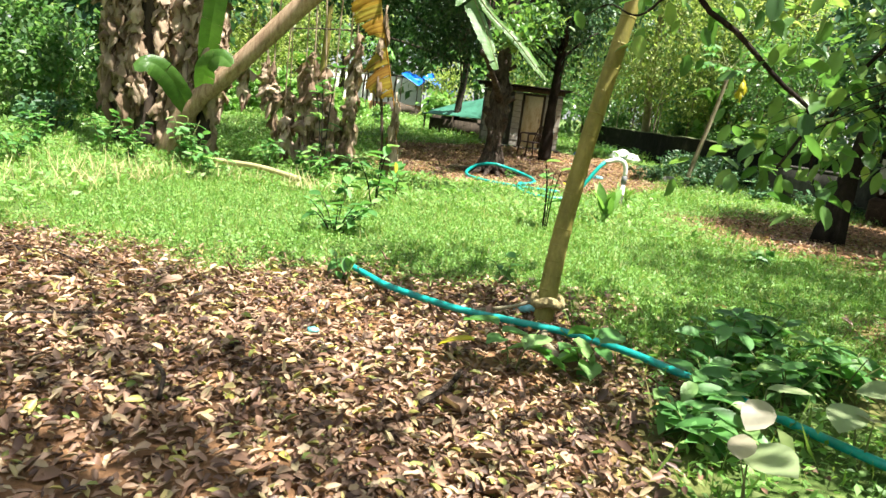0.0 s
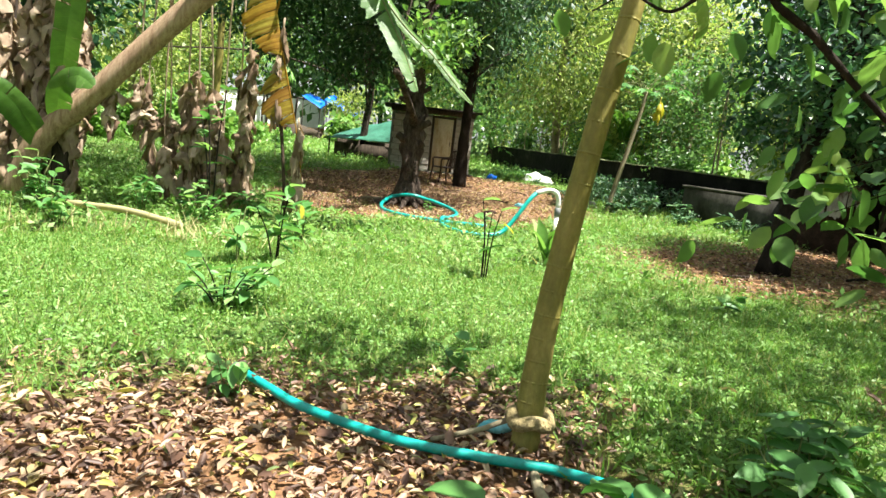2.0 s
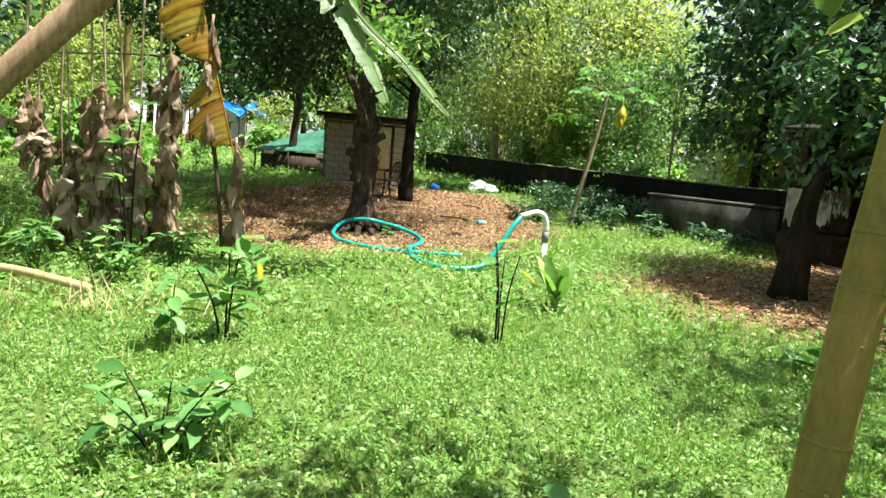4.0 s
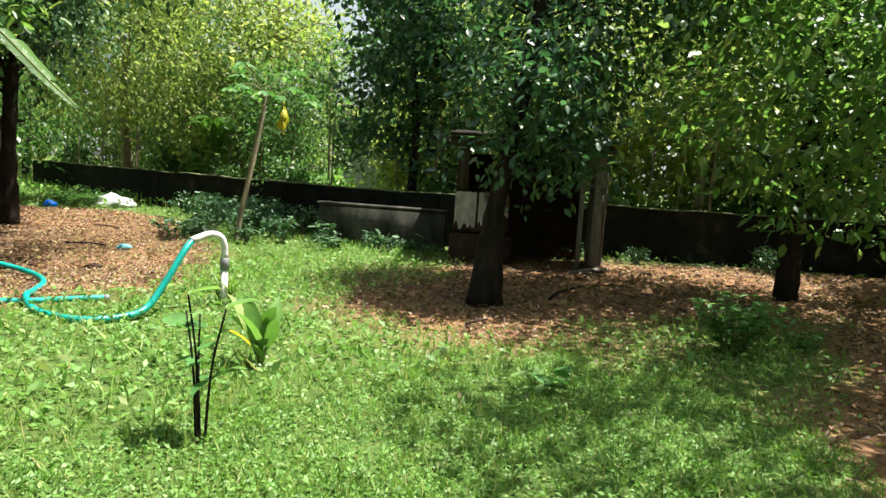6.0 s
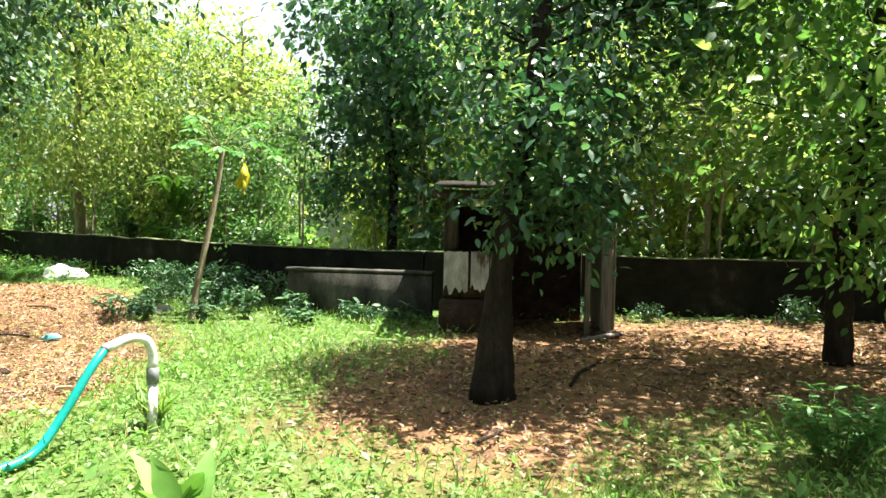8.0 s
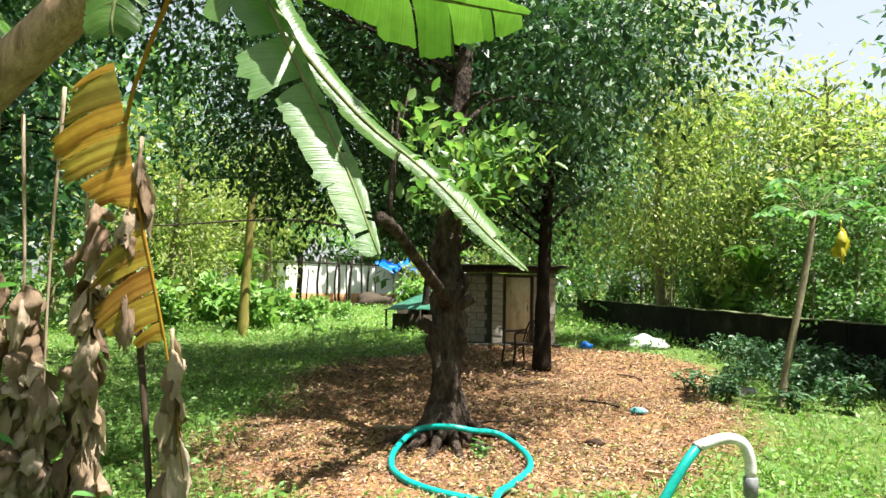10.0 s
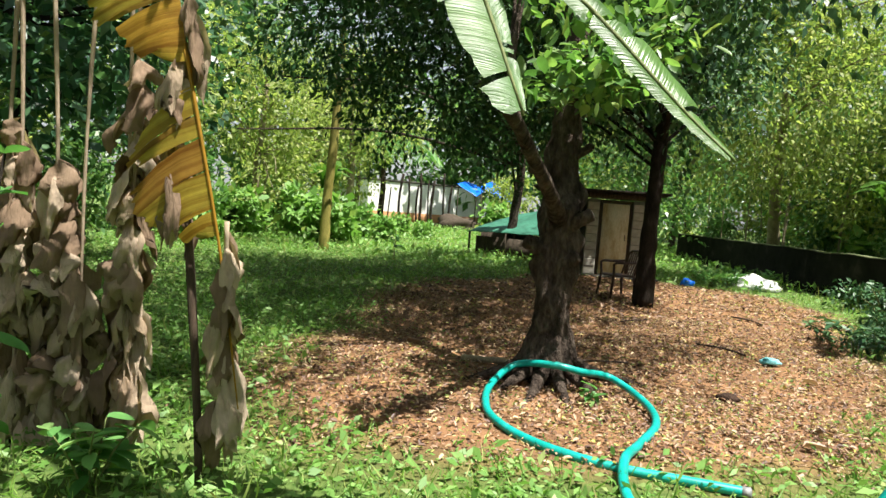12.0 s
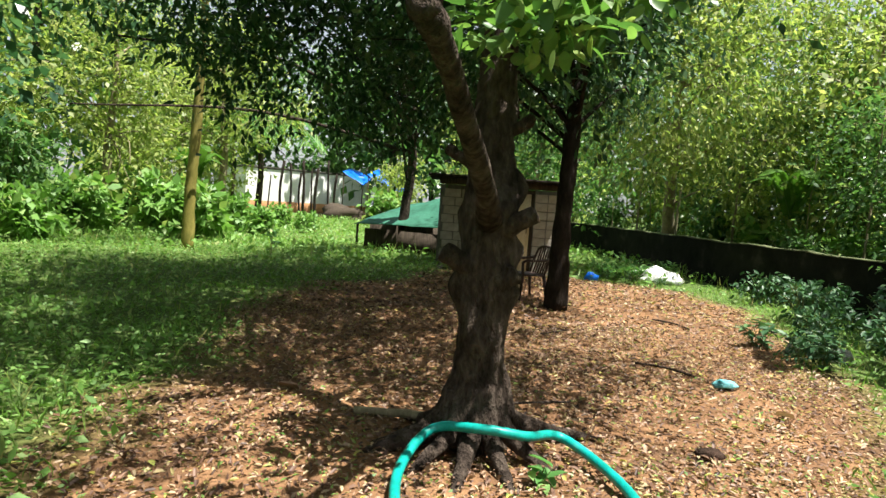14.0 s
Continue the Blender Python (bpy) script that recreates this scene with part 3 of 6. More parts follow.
# ---- boundary wall and hut ----
def wall_run(name, pts, height, thick, label):
    root = empty(name, (*pts[0], 0))
    sh, cap = Shape(), Shape()
    for (ax, ay), (bx, by) in zip(pts[:-1], pts[1:]):
        a, b = Vector((ax, ay, 0)), Vector((bx, by, 0))
        d = (b - a).normalized()
        s = Vector((-d.y, d.x, 0)) * thick * 0.5
        n = max(2, int((b - a).length / 0.35))
        vs, fs = [], []
        for i in range(n + 1):
            p = a.lerp(b, i / n)
            h = height + 0.035 * noise.noise(p * 0.9) + 0.02 * noise.noise(p * 4)
            j = 0.015 * noise.noise(p * 2.5)
            vs += [p - s * (1.25 + j) + Vector((0, 0, -0.15)), p - s * (1 + j) + Vector((0, 0, h * 0.5)), p - s * (1 + j) + Vector((0, 0, h)), p + s * (1 + j) + Vector((0, 0, h)), p + s * 1.25 + Vector((0, 0, -0.15))]
        for i in range(n):
            for k in range(4):
                fs.append((i * 5 + k, i * 5 + 5 + k, i * 5 + 6 + k, i * 5 + 1 + k))
        fs += [(0, 1, 2, 3, 4), tuple(n * 5 + k for k in (4, 3, 2, 1, 0))]
        sh.add(vs, fs)
        vs, fs = [], []
        for i in range(n + 1):
            p = a.lerp(b, i / n)
            h = height + 0.035 * noise.noise(p * 0.9) + 0.02 * noise.noise(p * 4)
            e = 1.12 + 0.1 * noise.noise(p * 5)
            vs += [p - s * e + Vector((0, 0, h + 0.004)), p - s * e * 0.8 + Vector((0, 0, h + 0.03)), p + s * e * 0.8 + Vector((0, 0, h + 0.03)), p + s * e + Vector((0, 0, h + 0.004))]
        for i in range(n):
            for k in range(4):
                fs.append((i * 4 + k, i * 4 + 4 + k, i * 4 + 4 + (k + 1) % 4, i * 4 + (k + 1) % 4))
        fs += [(0, 1, 2, 3), tuple(n * 4 + k for k in (3, 2, 1, 0))]
        cap.add(vs, fs)
    part("wall_body", sh, M_WALL, root, smooth=False)
    part("moss_cap", cap, M_MOSS, root, "thin cap of moss and lichen")
    return tagged(root, label, "wall", kind="structure")


wall_run("boundary_wall", [(5.6, 38.0), (6.5, 30.0), (7.4, 18.8), (9.1, 15.2), (11.5, 12.6), (14.2, 9.7), (18.0, 4.0), (20.0, -4.0)], 1.05, 0.2, "low blackened mossy masonry boundary wall")


def low_tank():
    root = empty("low_tank", (6.6, 15.5, 0))
    m = pose(6.15, 16.3, 0, 0, 0, -52)
    part("tank_wall", Shape().box((0.6, 0, -0.1), (3.1, 0.16, 0.74), m, 0.02), M_CONCRETE, root)
    part("tank_wall", Shape().box((0.6, 0.164, -0.1), (0.76, 0.9, 0.74), m, 0.02), M_CONCRETE, root)
    part("coping", Shape().box((0.56, -0.04, 0.744), (3.1, 0.24, 0.8), m, 0.015), M_CONCRETE, root, "lichen-spotted grey coping")
    return tagged(root, "low stained concrete tank against the boundary wall", "water tank")


low_tank()


def hut():
    m = pose(7.25, 12.75, 0, 0, 0, -45)
    root = empty("old_hut", (7.25, 12.75, 0))
    part("plinth", Shape().box((-0.05, -0.06, -0.1), (1.0, 0.3, 0.5), m, 0.05), M_LATERITE, root, "crumbling dark laterite base")
    part("front_wall", Shape().box((0, 0.02, 0.504), (0.92, 0.22, 1.2), m, 0.05), M_LATERITE, root, "crumbling laterite wall")
    for x0, x1, z0, z1, sd in ((0.01, 0.36, 0.62, 1.19, 1.0), (0.4, 0.66, 0.66, 1.2, 5.0), (0.68, 0.9, 0.85, 1.18, 9.0)):
        vs, n = [], 14
        for y in (0.012, -0.014):
            for i in range(n + 1):
                u = i / n
                jag = 0.16 * noise.noise(Vector((u * 5, sd, 0))) + 0.07 * noise.noise(Vector((u * 17, sd, 3)))
                vs += [m @ Vector((x0 + (x1 - x0) * u, y, z0 + jag)), m @ Vector((x0 + (x1 - x0) * u, y, z1 + 0.03 * noise.noise(Vector((u * 8, sd, 7)))))]
        k = 2 * (n + 1)
        fs = []
        for i in range(n):
            fs += [(2 * i, 2 * i + 1, 2 * i + 3, 2 * i + 2), (k + 2 * i, k + 2 * i + 2, k + 2 * i + 3, k + 2 * i + 1), (2 * i, 2 * i + 2, k + 2 * i + 2, k + 2 * i), (2 * i + 1, k + 2 * i + 1, k + 2 * i + 3, 2 * i + 3)]
        fs += [(0, k, k + 1, 1), (2 * n, 2 * n + 1, k + 2 * n + 1, k + 2 * n)]
        part("plaster", Shape().add(vs, fs), M_LIME, root, "peeling whitewashed plaster", False)
    part("side_wall", Shape().box((0, 0.224, 0.1), (0.2, 1.9, 1.9), m, 0.02), M_LATERITE, root)
    part("back_wall", Shape().box((0.204, 1.7, -0.1), (2.3, 1.9, 1.9), m, 0.02), M_LATERITE, root)
    for x, w, h in ((2.28, 0.16, 1.95), (2.06, 0.07, 1.9)):
        part("post", Shape().box((x, 0.02, -0.1), (x + w, 0.14, h), m, 0.02), M_WOOD_GREY, root, "weathered grey timber")
    part("post", Shape().box((0.06, 0.05, 1.224), (0.2, 0.18, 1.95), m, 0.02), M_WOOD_DARK, root)
    # plank carried up to full height to block sun from the interior
    part("plank", Shape().box((2.46, 0.1, -0.1), (2.5, 1.7, 1.93), m, 0.01), M_WOOD_GREY, root)
    part("beam", Shape().box((-0.2, 0.02, 1.954), (2.6, 0.16, 2.08), m, 0.02), M_WOOD_DARK, root)
    r = m @ pose(-0.15, -0.25, 2.09, 5, 0, 0)
    part("roof", Shape().box((0, 0, 0), (2.8, 2.4, 0.06), r, 0.02), M_ROOF, root, "sagging dark roof sheet")
    return tagged(root, "derelict open-fronted hut with peeling whitewash", "hut")


hut()


# ---- shed ----
def shed():
    root = empty("pump_shed", (2.0, 24.4, 0))
    Y = 24.35
    part("floor_slab", Shape().box((0.0, Y - 0.1, -0.1), (2.9, Y + 2.3, 0.06), None, 0.02), M_CONCRETE, root)
    part("back_wall", Shape().box((0.0, Y + 2.05, 0.064), (2.75, Y + 2.2, 1.95), None, 0.01), M_MORTAR, root)
    part("side_wall", Shape().box((2.6, Y + 0.2, 0.064), (2.75, Y + 2.046, 1.95), None, 0.01), M_MORTAR, root)
    part("inner_wall", Shape().box((1.12, Y + 0.204, 0.064), (1.26, Y + 2.046, 1.95), None, 0.01), M_MORTAR, root)
    left = part("block_wall", Shape().box((-0.02, Y + 0.3, 0.064), (1.05, Y + 0.42, 1.95), None, 0.01), M_MORTAR, root)
    pil1 = part("block_pillar", Shape().box((1.055, Y + 0.01, 0.064), (1.345, Y + 0.2, 1.94), None, 0.01), M_MORTAR, root)
    pil2 = part("block_pillar", Shape().box((2.155, Y + 0.01, 0.064), (2.745, Y + 0.2, 1.94), None, 0.01), M_MORTAR, root)
    frame_ = part("door_frame", Shape().box((1.349, Y + 0.03, 0.064), (1.42, Y + 0.16, 1.85), None, 0.008).box((2.08, Y + 0.03, 0.064), (2.15, Y + 0.16, 1.85), None, 0.008).box((1.349, Y + 0.03, 1.854), (2.15, Y + 0.16, 1.93), None, 0.008), M_WOOD_DARK, root)
    door = part("door", Shape().box((1.43, Y + 0.02, 0.08), (2.07, Y + 0.06, 1.84), None, 0.006), M_DOOR, root, "cream painted door with rusty streaks")
    part("door_handle", Shape().tube([(2.0, Y + 0.02, 0.95), (2.0, Y - 0.03, 0.96), (2.0, Y - 0.03, 1.08), (2.0, Y + 0.02, 1.09)], 0.01, 6), M_WOOD_DARK, door)
    part("lintel", Shape().box((-0.05, Y, 1.954), (2.8, Y + 0.2, 2.1), None, 0.01), M_WOOD_DARK, root)
    part("roof", Shape().box((-0.3, Y - 0.25, 0), (3.0, Y + 2.5, 0.06), pose(0, 0, 2.11, 0, 0, 0), 0.01), M_ROOF, root, "dark sheet roof with a deep overhang")
    blk = Shape().box((0, 0, 0), (0.38, 0.06, 0.185), None, 0.008).mesh("block", M_BLOCK, False)
    half = Shape().box((0, 0, 0), (0.28, 0.06, 0.185), None, 0.008).mesh("block", M_BLOCK, False)

    def lay(me, x, y, z, par):
        o = new("block", me)
        o.parent = par
        o.location = Vector((x + rng.normal() * 0.003, y + rng.normal() * 0.004, z))
        return o

    for row in range(9):
        z = 0.07 + row * 0.2
        lay(half, 1.06, Y - 0.015, z, pil1)
        lay(half, 2.16 if row % 2 else 2.46, Y - 0.015, z, pil2)
        lay(half, 2.46 if row % 2 else 2.16, Y - 0.015, z, pil2)
        for k in range(3 if row % 2 else 2):
            lay(half if row % 2 else blk, -0.02 + k * (0.3 if row % 2 else 0.4) + (0.06 if row % 2 else 0.1), Y + 0.275, z, left)
    return tagged(root, "small cement-block pump shed with a cream door", "shed")


shed()


# ---- standing trees ----
def trunk_knots(sh, pts, rr):
    knobs = []
    for z, a, k in ((0.95, -0.3, 0.1), (1.0, 3.3, 0.08), (1.22, 0.1, 0.1), (1.42, 2.9, 0.07), (1.5, -1.0, 0.08), (1.62, -0.1, 0.13), (0.7, 4.4, 0.07), (1.95, 3.5, 0.08), (2.1, 0.4, 0.07)):
        c = min(pts, key=lambda q: abs(q.z - z))
        knobs.append((c + Vector((math.cos(a), math.sin(a), 0)) * 0.2, Vector((math.cos(a), math.sin(a), 0.15)), k))
    for i, v in enumerate(sh.v):
        v = Vector(v)
        o = v.copy()
        for c, d, k in knobs:
            o += d * k * math.exp(-((v - c).length / 0.11) ** 2)
        sh.v[i] = tuple(o)
    for a, ln, k in ((-2.75, 0.62, 1.3), (-2.2, 0.55, 1.0), (-1.75, 0.6, 1.15), (-1.3, 0.55, 1.0), (-0.75, 0.5, 0.9), (0.35, 0.75, 1.2), (2.4, 0.5, 1.0), (3.3, 0.5, 1.1)):
        d = Vector((math.cos(a), math.sin(a), 0))
        b = Vector((pts[0].x, pts[0].y, 0))
        sh.tube(smooth_line([b + d * 0.07 + Vector((0, 0, 0.6)), b + d * 0.15 + Vector((0, 0, 0.34)), b + d * 0.25 + Vector((0, 0, 0.15)), b + d * (0.2 + ln * 0.55) + Vector((0, 0, 0.045)), b + d * (0.22 + ln) + Vector((0, 0, -0.04))], 12), [k * q for q in (0.04, 0.052, 0.06, 0.064, 0.064, 0.06, 0.054, 0.047, 0.04, 0.032, 0.024, 0.012)], 10, 0.35, True, a)
    # stubs of lopped branches
    for a, b, c, r0 in (((0.5, 13.3, 1.36), (0.62, 13.24, 1.42), (0.72, 13.22, 1.48), 0.062), ((0.4, 13.3, 1.12), (0.28, 13.26, 1.17), (0.19, 13.25, 1.22), 0.07), ((0.36, 13.35, 1.74), (0.26, 13.33, 1.79), (0.17, 13.32, 1.84), 0.036), ((0.52, 13.3, 1.02), (0.58, 13.26, 1.08), (0.63, 13.25, 1.13), 0.075), ((0.5, 13.4, 1.95), (0.6, 13.36, 2.0), (0.68, 13.35, 2.06), 0.04)):
        sh.tube(smooth_line([a, b, c], 7) + [Vector(c) + (Vector(c) - Vector(b)) * 0.12], [r0 * q for q in (1.25, 1.1, 1.0, 0.92, 0.9, 0.95, 0.85, 0.35)], 12, 0.3, True, r0 * 90)
    # the sawn limb that leans towards the path
    end = Vector((0.1, 11.25, 2.06))
    sh.tube(smooth_line([(0.45, 13.25, 1.42), (0.39, 12.75, 1.58), (0.27, 12.1, 1.8), (0.16, 11.55, 2.0), end], 14), [0.085, 0.075, 0.066, 0.06, 0.055, 0.052, 0.05, 0.048, 0.046, 0.045, 0.045, 0.046, 0.052, 0.045], 12, 0.18, True, 3.0)
    sh.tube([end + Vector((-0.01, -0.02, 0.0)), end + Vector((-0.02, -0.06, 0.02)), end + Vector((-0.02, -0.07, 0.02))], [0.05, 0.045, 0.02], 12, 0.2, True, 1.0)
    for dx, dy, h in ((0.05, 0.1, 0.9), (0.1, 0.3, 1.1), (-0.02, 0.2, 0.8)):
        q = end + Vector((0.02, 0.12, 0.02))
        sh.tube(smooth_line([q, q + Vector((dx * 0.3, dy * 0.3, h * 0.5)), q + Vector((dx, dy, h))], 6), [0.018, 0.016, 0.014, 0.012, 0.01, 0.006], 6, 0.1, True, dx)


# crown blobs at z 5.8 and up are out of view, added to shade left grass
knotty = tree("knotty_tree", [(0.47, 13.35, -0.05), (0.46, 13.35, 0.8), (0.45, 13.38, 1.6), (0.46, 13.45, 2.6), (0.6, 13.6, 4.2)], [0.2, 0.15, 0.158, 0.13, 0.105, 0.08],
     [((-0.6, 11.2, 6.1), (1.5, 1.1, 0.6)), ((-0.6, 12.8, 6.2), (1.3, 1.1, 0.6)), ((0.6, 11.6, 6.3), (0.9, 0.9, 0.5)), ((-2.9, 12.2, 6.0), (1.6, 1.3, 0.7)), ((-2.6, 13.8, 5.8), (1.8, 1.6, 0.8)), ((-2.8, 15.4, 5.4), (2.3, 2.4, 1.1)), ((-5.0, 14.6, 6.0), (2.0, 1.9, 0.9)), ((-1.6, 17.6, 5.3), (2.4, 2.4, 1.1)), ((0.9, 15.0, 4.6), (1.7, 1.5, 1.2)), ((-0.4, 15.4, 5.0), (2.0, 1.8, 1.2)), ((2.4, 15.0, 5.2), (2.0, 2.2, 1.5))],
     "gnarled grey tree with knots and spreading roots", M_LEAF_DARK, M_BARK, 760, 38, 0.3, 0.15, 0.45, 40, 0.04, seg=28, flute=0.0, extra=trunk_knots, rows=84, wob=0.12)
shoot, tips = crown_mesh("leafy_shoot", [((0.72, 12.75, 2.55), (0.42, 0.35, 0.22)), ((0.3, 11.75, 2.75), (0.3, 0.3, 0.2)), ((1.0, 13.1, 2.9), (0.4, 0.35, 0.25)), ((0.55, 13.0, 2.5), (0.4, 0.25, 0.2))], 90, 9, 0.1, 0.13, M_LEAF_BRIGHT, 0.5, True, 0.1)
tagged(part("leafy_shoot", shoot, M_LEAF_BRIGHT, knotty, "fresh glossy leaves sprouting from the trunk"), kind="stuff")
# crown blobs at y 17.2, 18.7 and 22.2 are added to shade trunk and shed
tree("dark_tree", [(1.97, 19.5, -0.05), (1.98, 19.5, 1.5), (2.05, 19.6, 3.2), (2.2, 19.8, 6.0)], [0.19, 0.13, 0.12, 0.07],
     [((1.9, 19.6, 5.2), (1.7, 1.8, 2.2)), ((3.3, 18.7, 6.2), (1.3, 1.2, 0.6)), ((0.5, 18.8, 4.2), (1.5, 1.5, 1.0)), ((1.4, 17.2, 5.0), (1.6, 1.6, 0.9)), ((2.4, 22.2, 4.6), (1.9, 1.7, 1.2)), ((1.0, 21.6, 3.7), (1.3, 1.2, 0.8))],
     "straight dark-barked tree beside the plastic chair", M_LEAF_DARK, M_BARK_DARK, 520, 36, 0.34, 0.16, 0.45, 30)
tree("leaning_dark_tree", [(5.15, 9.88, -0.05), (5.27, 9.9, 1.0), (5.47, 9.9, 2.0), (5.75, 9.9, 3.2), (6.0, 10.0, 5.0)], [0.19, 0.11, 0.1, 0.09, 0.06],
     [((6.5, 10.0, 3.5), (1.4, 1.3, 1.1)), ((5.95, 9.8, 2.4), (0.9, 0.8, 0.6)), ((7.2, 10.3, 4.9), (1.4, 1.4, 1.3)), ((7.8, 9.6, 5.2), (1.6, 1.6, 1.5)), ((5.35, 9.55, 1.8), (0.6, 0.45, 0.4)), ((5.85, 9.55, 1.9), (0.55, 0.45, 0.4)), ((5.0, 9.6, 2.4), (0.6, 0.5, 0.4)), ((6.3, 9.5, 1.7), (0.4, 0.4, 0.35))],
     "leaning dark-barked tree with low glossy foliage", M_LEAF_BLUE, M_BARK_DARK, 400, 34, 0.26, 0.12, 0.52, 60, 0.022, True, flute=0.3)
# the high crown layer, z 5 and up, is added to shade litter and hut
tree("low_tree", [(9.6, 8.3, -0.05), (9.6, 8.3, 1.2), (9.7, 8.2, 2.6), (9.8, 8.0, 4.5)], [0.17, 0.14, 0.12, 0.07],
     [((9.0, 8.2, 3.0), (2.3, 2.2, 1.4)), ((8.0, 7.4, 2.3), (1.3, 1.3, 0.9)), ((10.5, 7.0, 3.4), (2.2, 2.0, 1.8)), ((8.8, 9.0, 4.4), (1.6, 1.6, 1.0)), ((10.2, 9.3, 5.0), (1.8, 1.5, 0.7)), ((8.2, 8.8, 5.4), (1.6, 1.4, 0.6)), ((7.4, 7.9, 5.4), (1.2, 1.1, 0.5)), ((10.8, 5.8, 2.0), (1.4, 1.4, 1.2)), ((8.2, 5.6, 3.2), (1.5, 1.5, 1.2)), ((8.7, 7.5, 1.55), (0.9, 0.8, 0.4)), ((10.3, 6.6, 1.4), (1.1, 1.0, 0.6))],
     "spreading tree with low drooping glossy leaves", M_LEAF_BRIGHT, M_BARK_DARK, 500, 30, 0.31, 0.16, 0.5, 40, 0.022, True)
def long_limbs(sh, pts, rr):
    for a, b, c in (((-1.0, 28.4, 3.2), (-3.4, 24.0, 4.3), (-4.8, 19.0, 3.6)), ((-1.0, 28.4, 2.9), (-4.4, 25.5, 3.4), (-7.2, 22.0, 2.9)), ((-1.0, 28.2, 4.0), (-1.8, 24.0, 5.0), (-1.2, 19.5, 4.4))):
        sh.tube(smooth_line([a, b, c], 14), [0.06 - 0.0035 * i for i in range(14)], 7, 0.2, True, a[2])


tree("canopy_tree", [(-1.25, 28.6, -0.05), (-1.05, 28.6, 1.5), (-0.95, 28.3, 3.0), (-1.2, 27.5, 6.0)], [0.17, 0.14, 0.13, 0.09],
     [((-2.4, 19.6, 5.4), (2.4, 1.8, 1.5)), ((-0.6, 22.2, 5.6), (2.0, 2.0, 1.4)), ((-3.6, 18.6, 4.6), (1.7, 1.6, 1.0)), ((0.6, 22.5, 5.2), (2.0, 2.0, 1.2)), ((-0.5, 18.0, 6.2), (2.4, 2.6, 1.5)), ((-2.4, 20.2, 3.6), (1.7, 1.5, 1.3)), ((-0.7, 21.4, 3.5), (1.2, 1.4, 1.0)), ((-4.4, 20.8, 4.6), (1.4, 1.4, 1.0))],
     "wide dark canopy tree with a slim grey trunk", M_LEAF_DARK, M_BARK, 680, 38, 0.36, 0.18, 0.42, 50, 0.05, extra=long_limbs)
tree("yellow_green_tree", [(6.95, 29.3, -0.05), (6.7, 28.8, 1.5), (6.4, 28.0, 3.0), (6.0, 26.5, 7.0)], [0.2, 0.17, 0.15, 0.08],
     [((5.4, 25.4, 4.8), (2.4, 2.2, 2.6)), ((8.0, 26.4, 5.4), (2.2, 2.2, 2.4)), ((6.2, 26.0, 8.0), (2.6, 2.4, 2.2)), ((4.4, 25.2, 9.4), (2.2, 2.0, 1.6)), ((4.6, 26.5, 7.2), (1.8, 2.0, 2.0)), ((7.6, 25.8, 3.0), (1.6, 1.4, 1.0)), ((5.0, 26.0, 3.0), (1.4, 1.4, 0.9))],
     "tall pale-trunked tree with yellow-green foliage", M_LEAF_LIGHT, M_BARK_PALE, 600, 38, 0.38, 0.16, 0.45, 40, 0.04, hang=0.6)


def rings(sh, pts, rr):
    for i in range(2, 25):
        p = pts[i]
        d = (pts[i] - pts[i - 1]).normalized()
        sh.tube([p - d * 0.006, p, p + d * 0.006], [rr[i] * 1.0, rr[i] * 1.035, rr[i] * 1.0], 12, 0.05, True, i)


tree("slim_olive_tree", [(0.82, 4.42, -0.05), (0.86, 4.5, 0.5), (0.95, 4.55, 1.2), (1.1, 4.6, 2.1), (1.3, 4.7, 3.4)], [0.062, 0.055, 0.05, 0.045, 0.03],
     [((1.4, 4.7, 3.6), (1.0, 1.0, 0.5))], "slim smooth olive-green tree trunk with leaf rings", M_LEAF_MID, M_BARK_GREEN, 60, 10, 0.2, 0.13, 0.5, 10, 0.012, True, extra=rings, wob=0.05)
tree("yellow_trunk_tree", [(-6.0, 25.0, -0.05), (-5.98, 25.0, 1.5), (-5.9, 25.0, 3.0), (-5.8, 25.0, 7.0)], [0.15, 0.13, 0.12, 0.08],
     [((-5.2, 24.6, 7.4), (1.4, 1.3, 0.9)), ((-6.2, 24.6, 8.0), (1.3, 1.3, 0.9))], "straight tree with a yellowish trunk", M_LEAF_MID, M_BARK_GREEN, 160, 14, 0.3, 0.15, 0.42, 20)
def hanging_branch(sh, pts, rr):
    for line, r0 in (([(2.9, 2.9, 3.5), (1.7, 3.5, 2.75), (1.2, 3.9, 1.98), (1.5, 3.95, 1.68), (1.7, 3.92, 1.5), (1.86, 3.9, 1.36), (1.74, 3.86, 1.1)], 0.02),
                     ([(1.2, 3.9, 1.98), (1.02, 4.0, 1.75), (0.86, 4.02, 1.78), (0.75, 4.05, 1.72)], 0.008), ([(3.0, 2.8, 3.0), (2.5, 3.6, 2.2), (2.2, 4.1, 1.7), (2.1, 4.3, 1.2), (2.2, 4.35, 0.95)], 0.016)):
        sh.tube(smooth_line(line, 20), [r0 * (1 - 0.035 * k) for k in range(20)], 7, 0.25, True, r0)


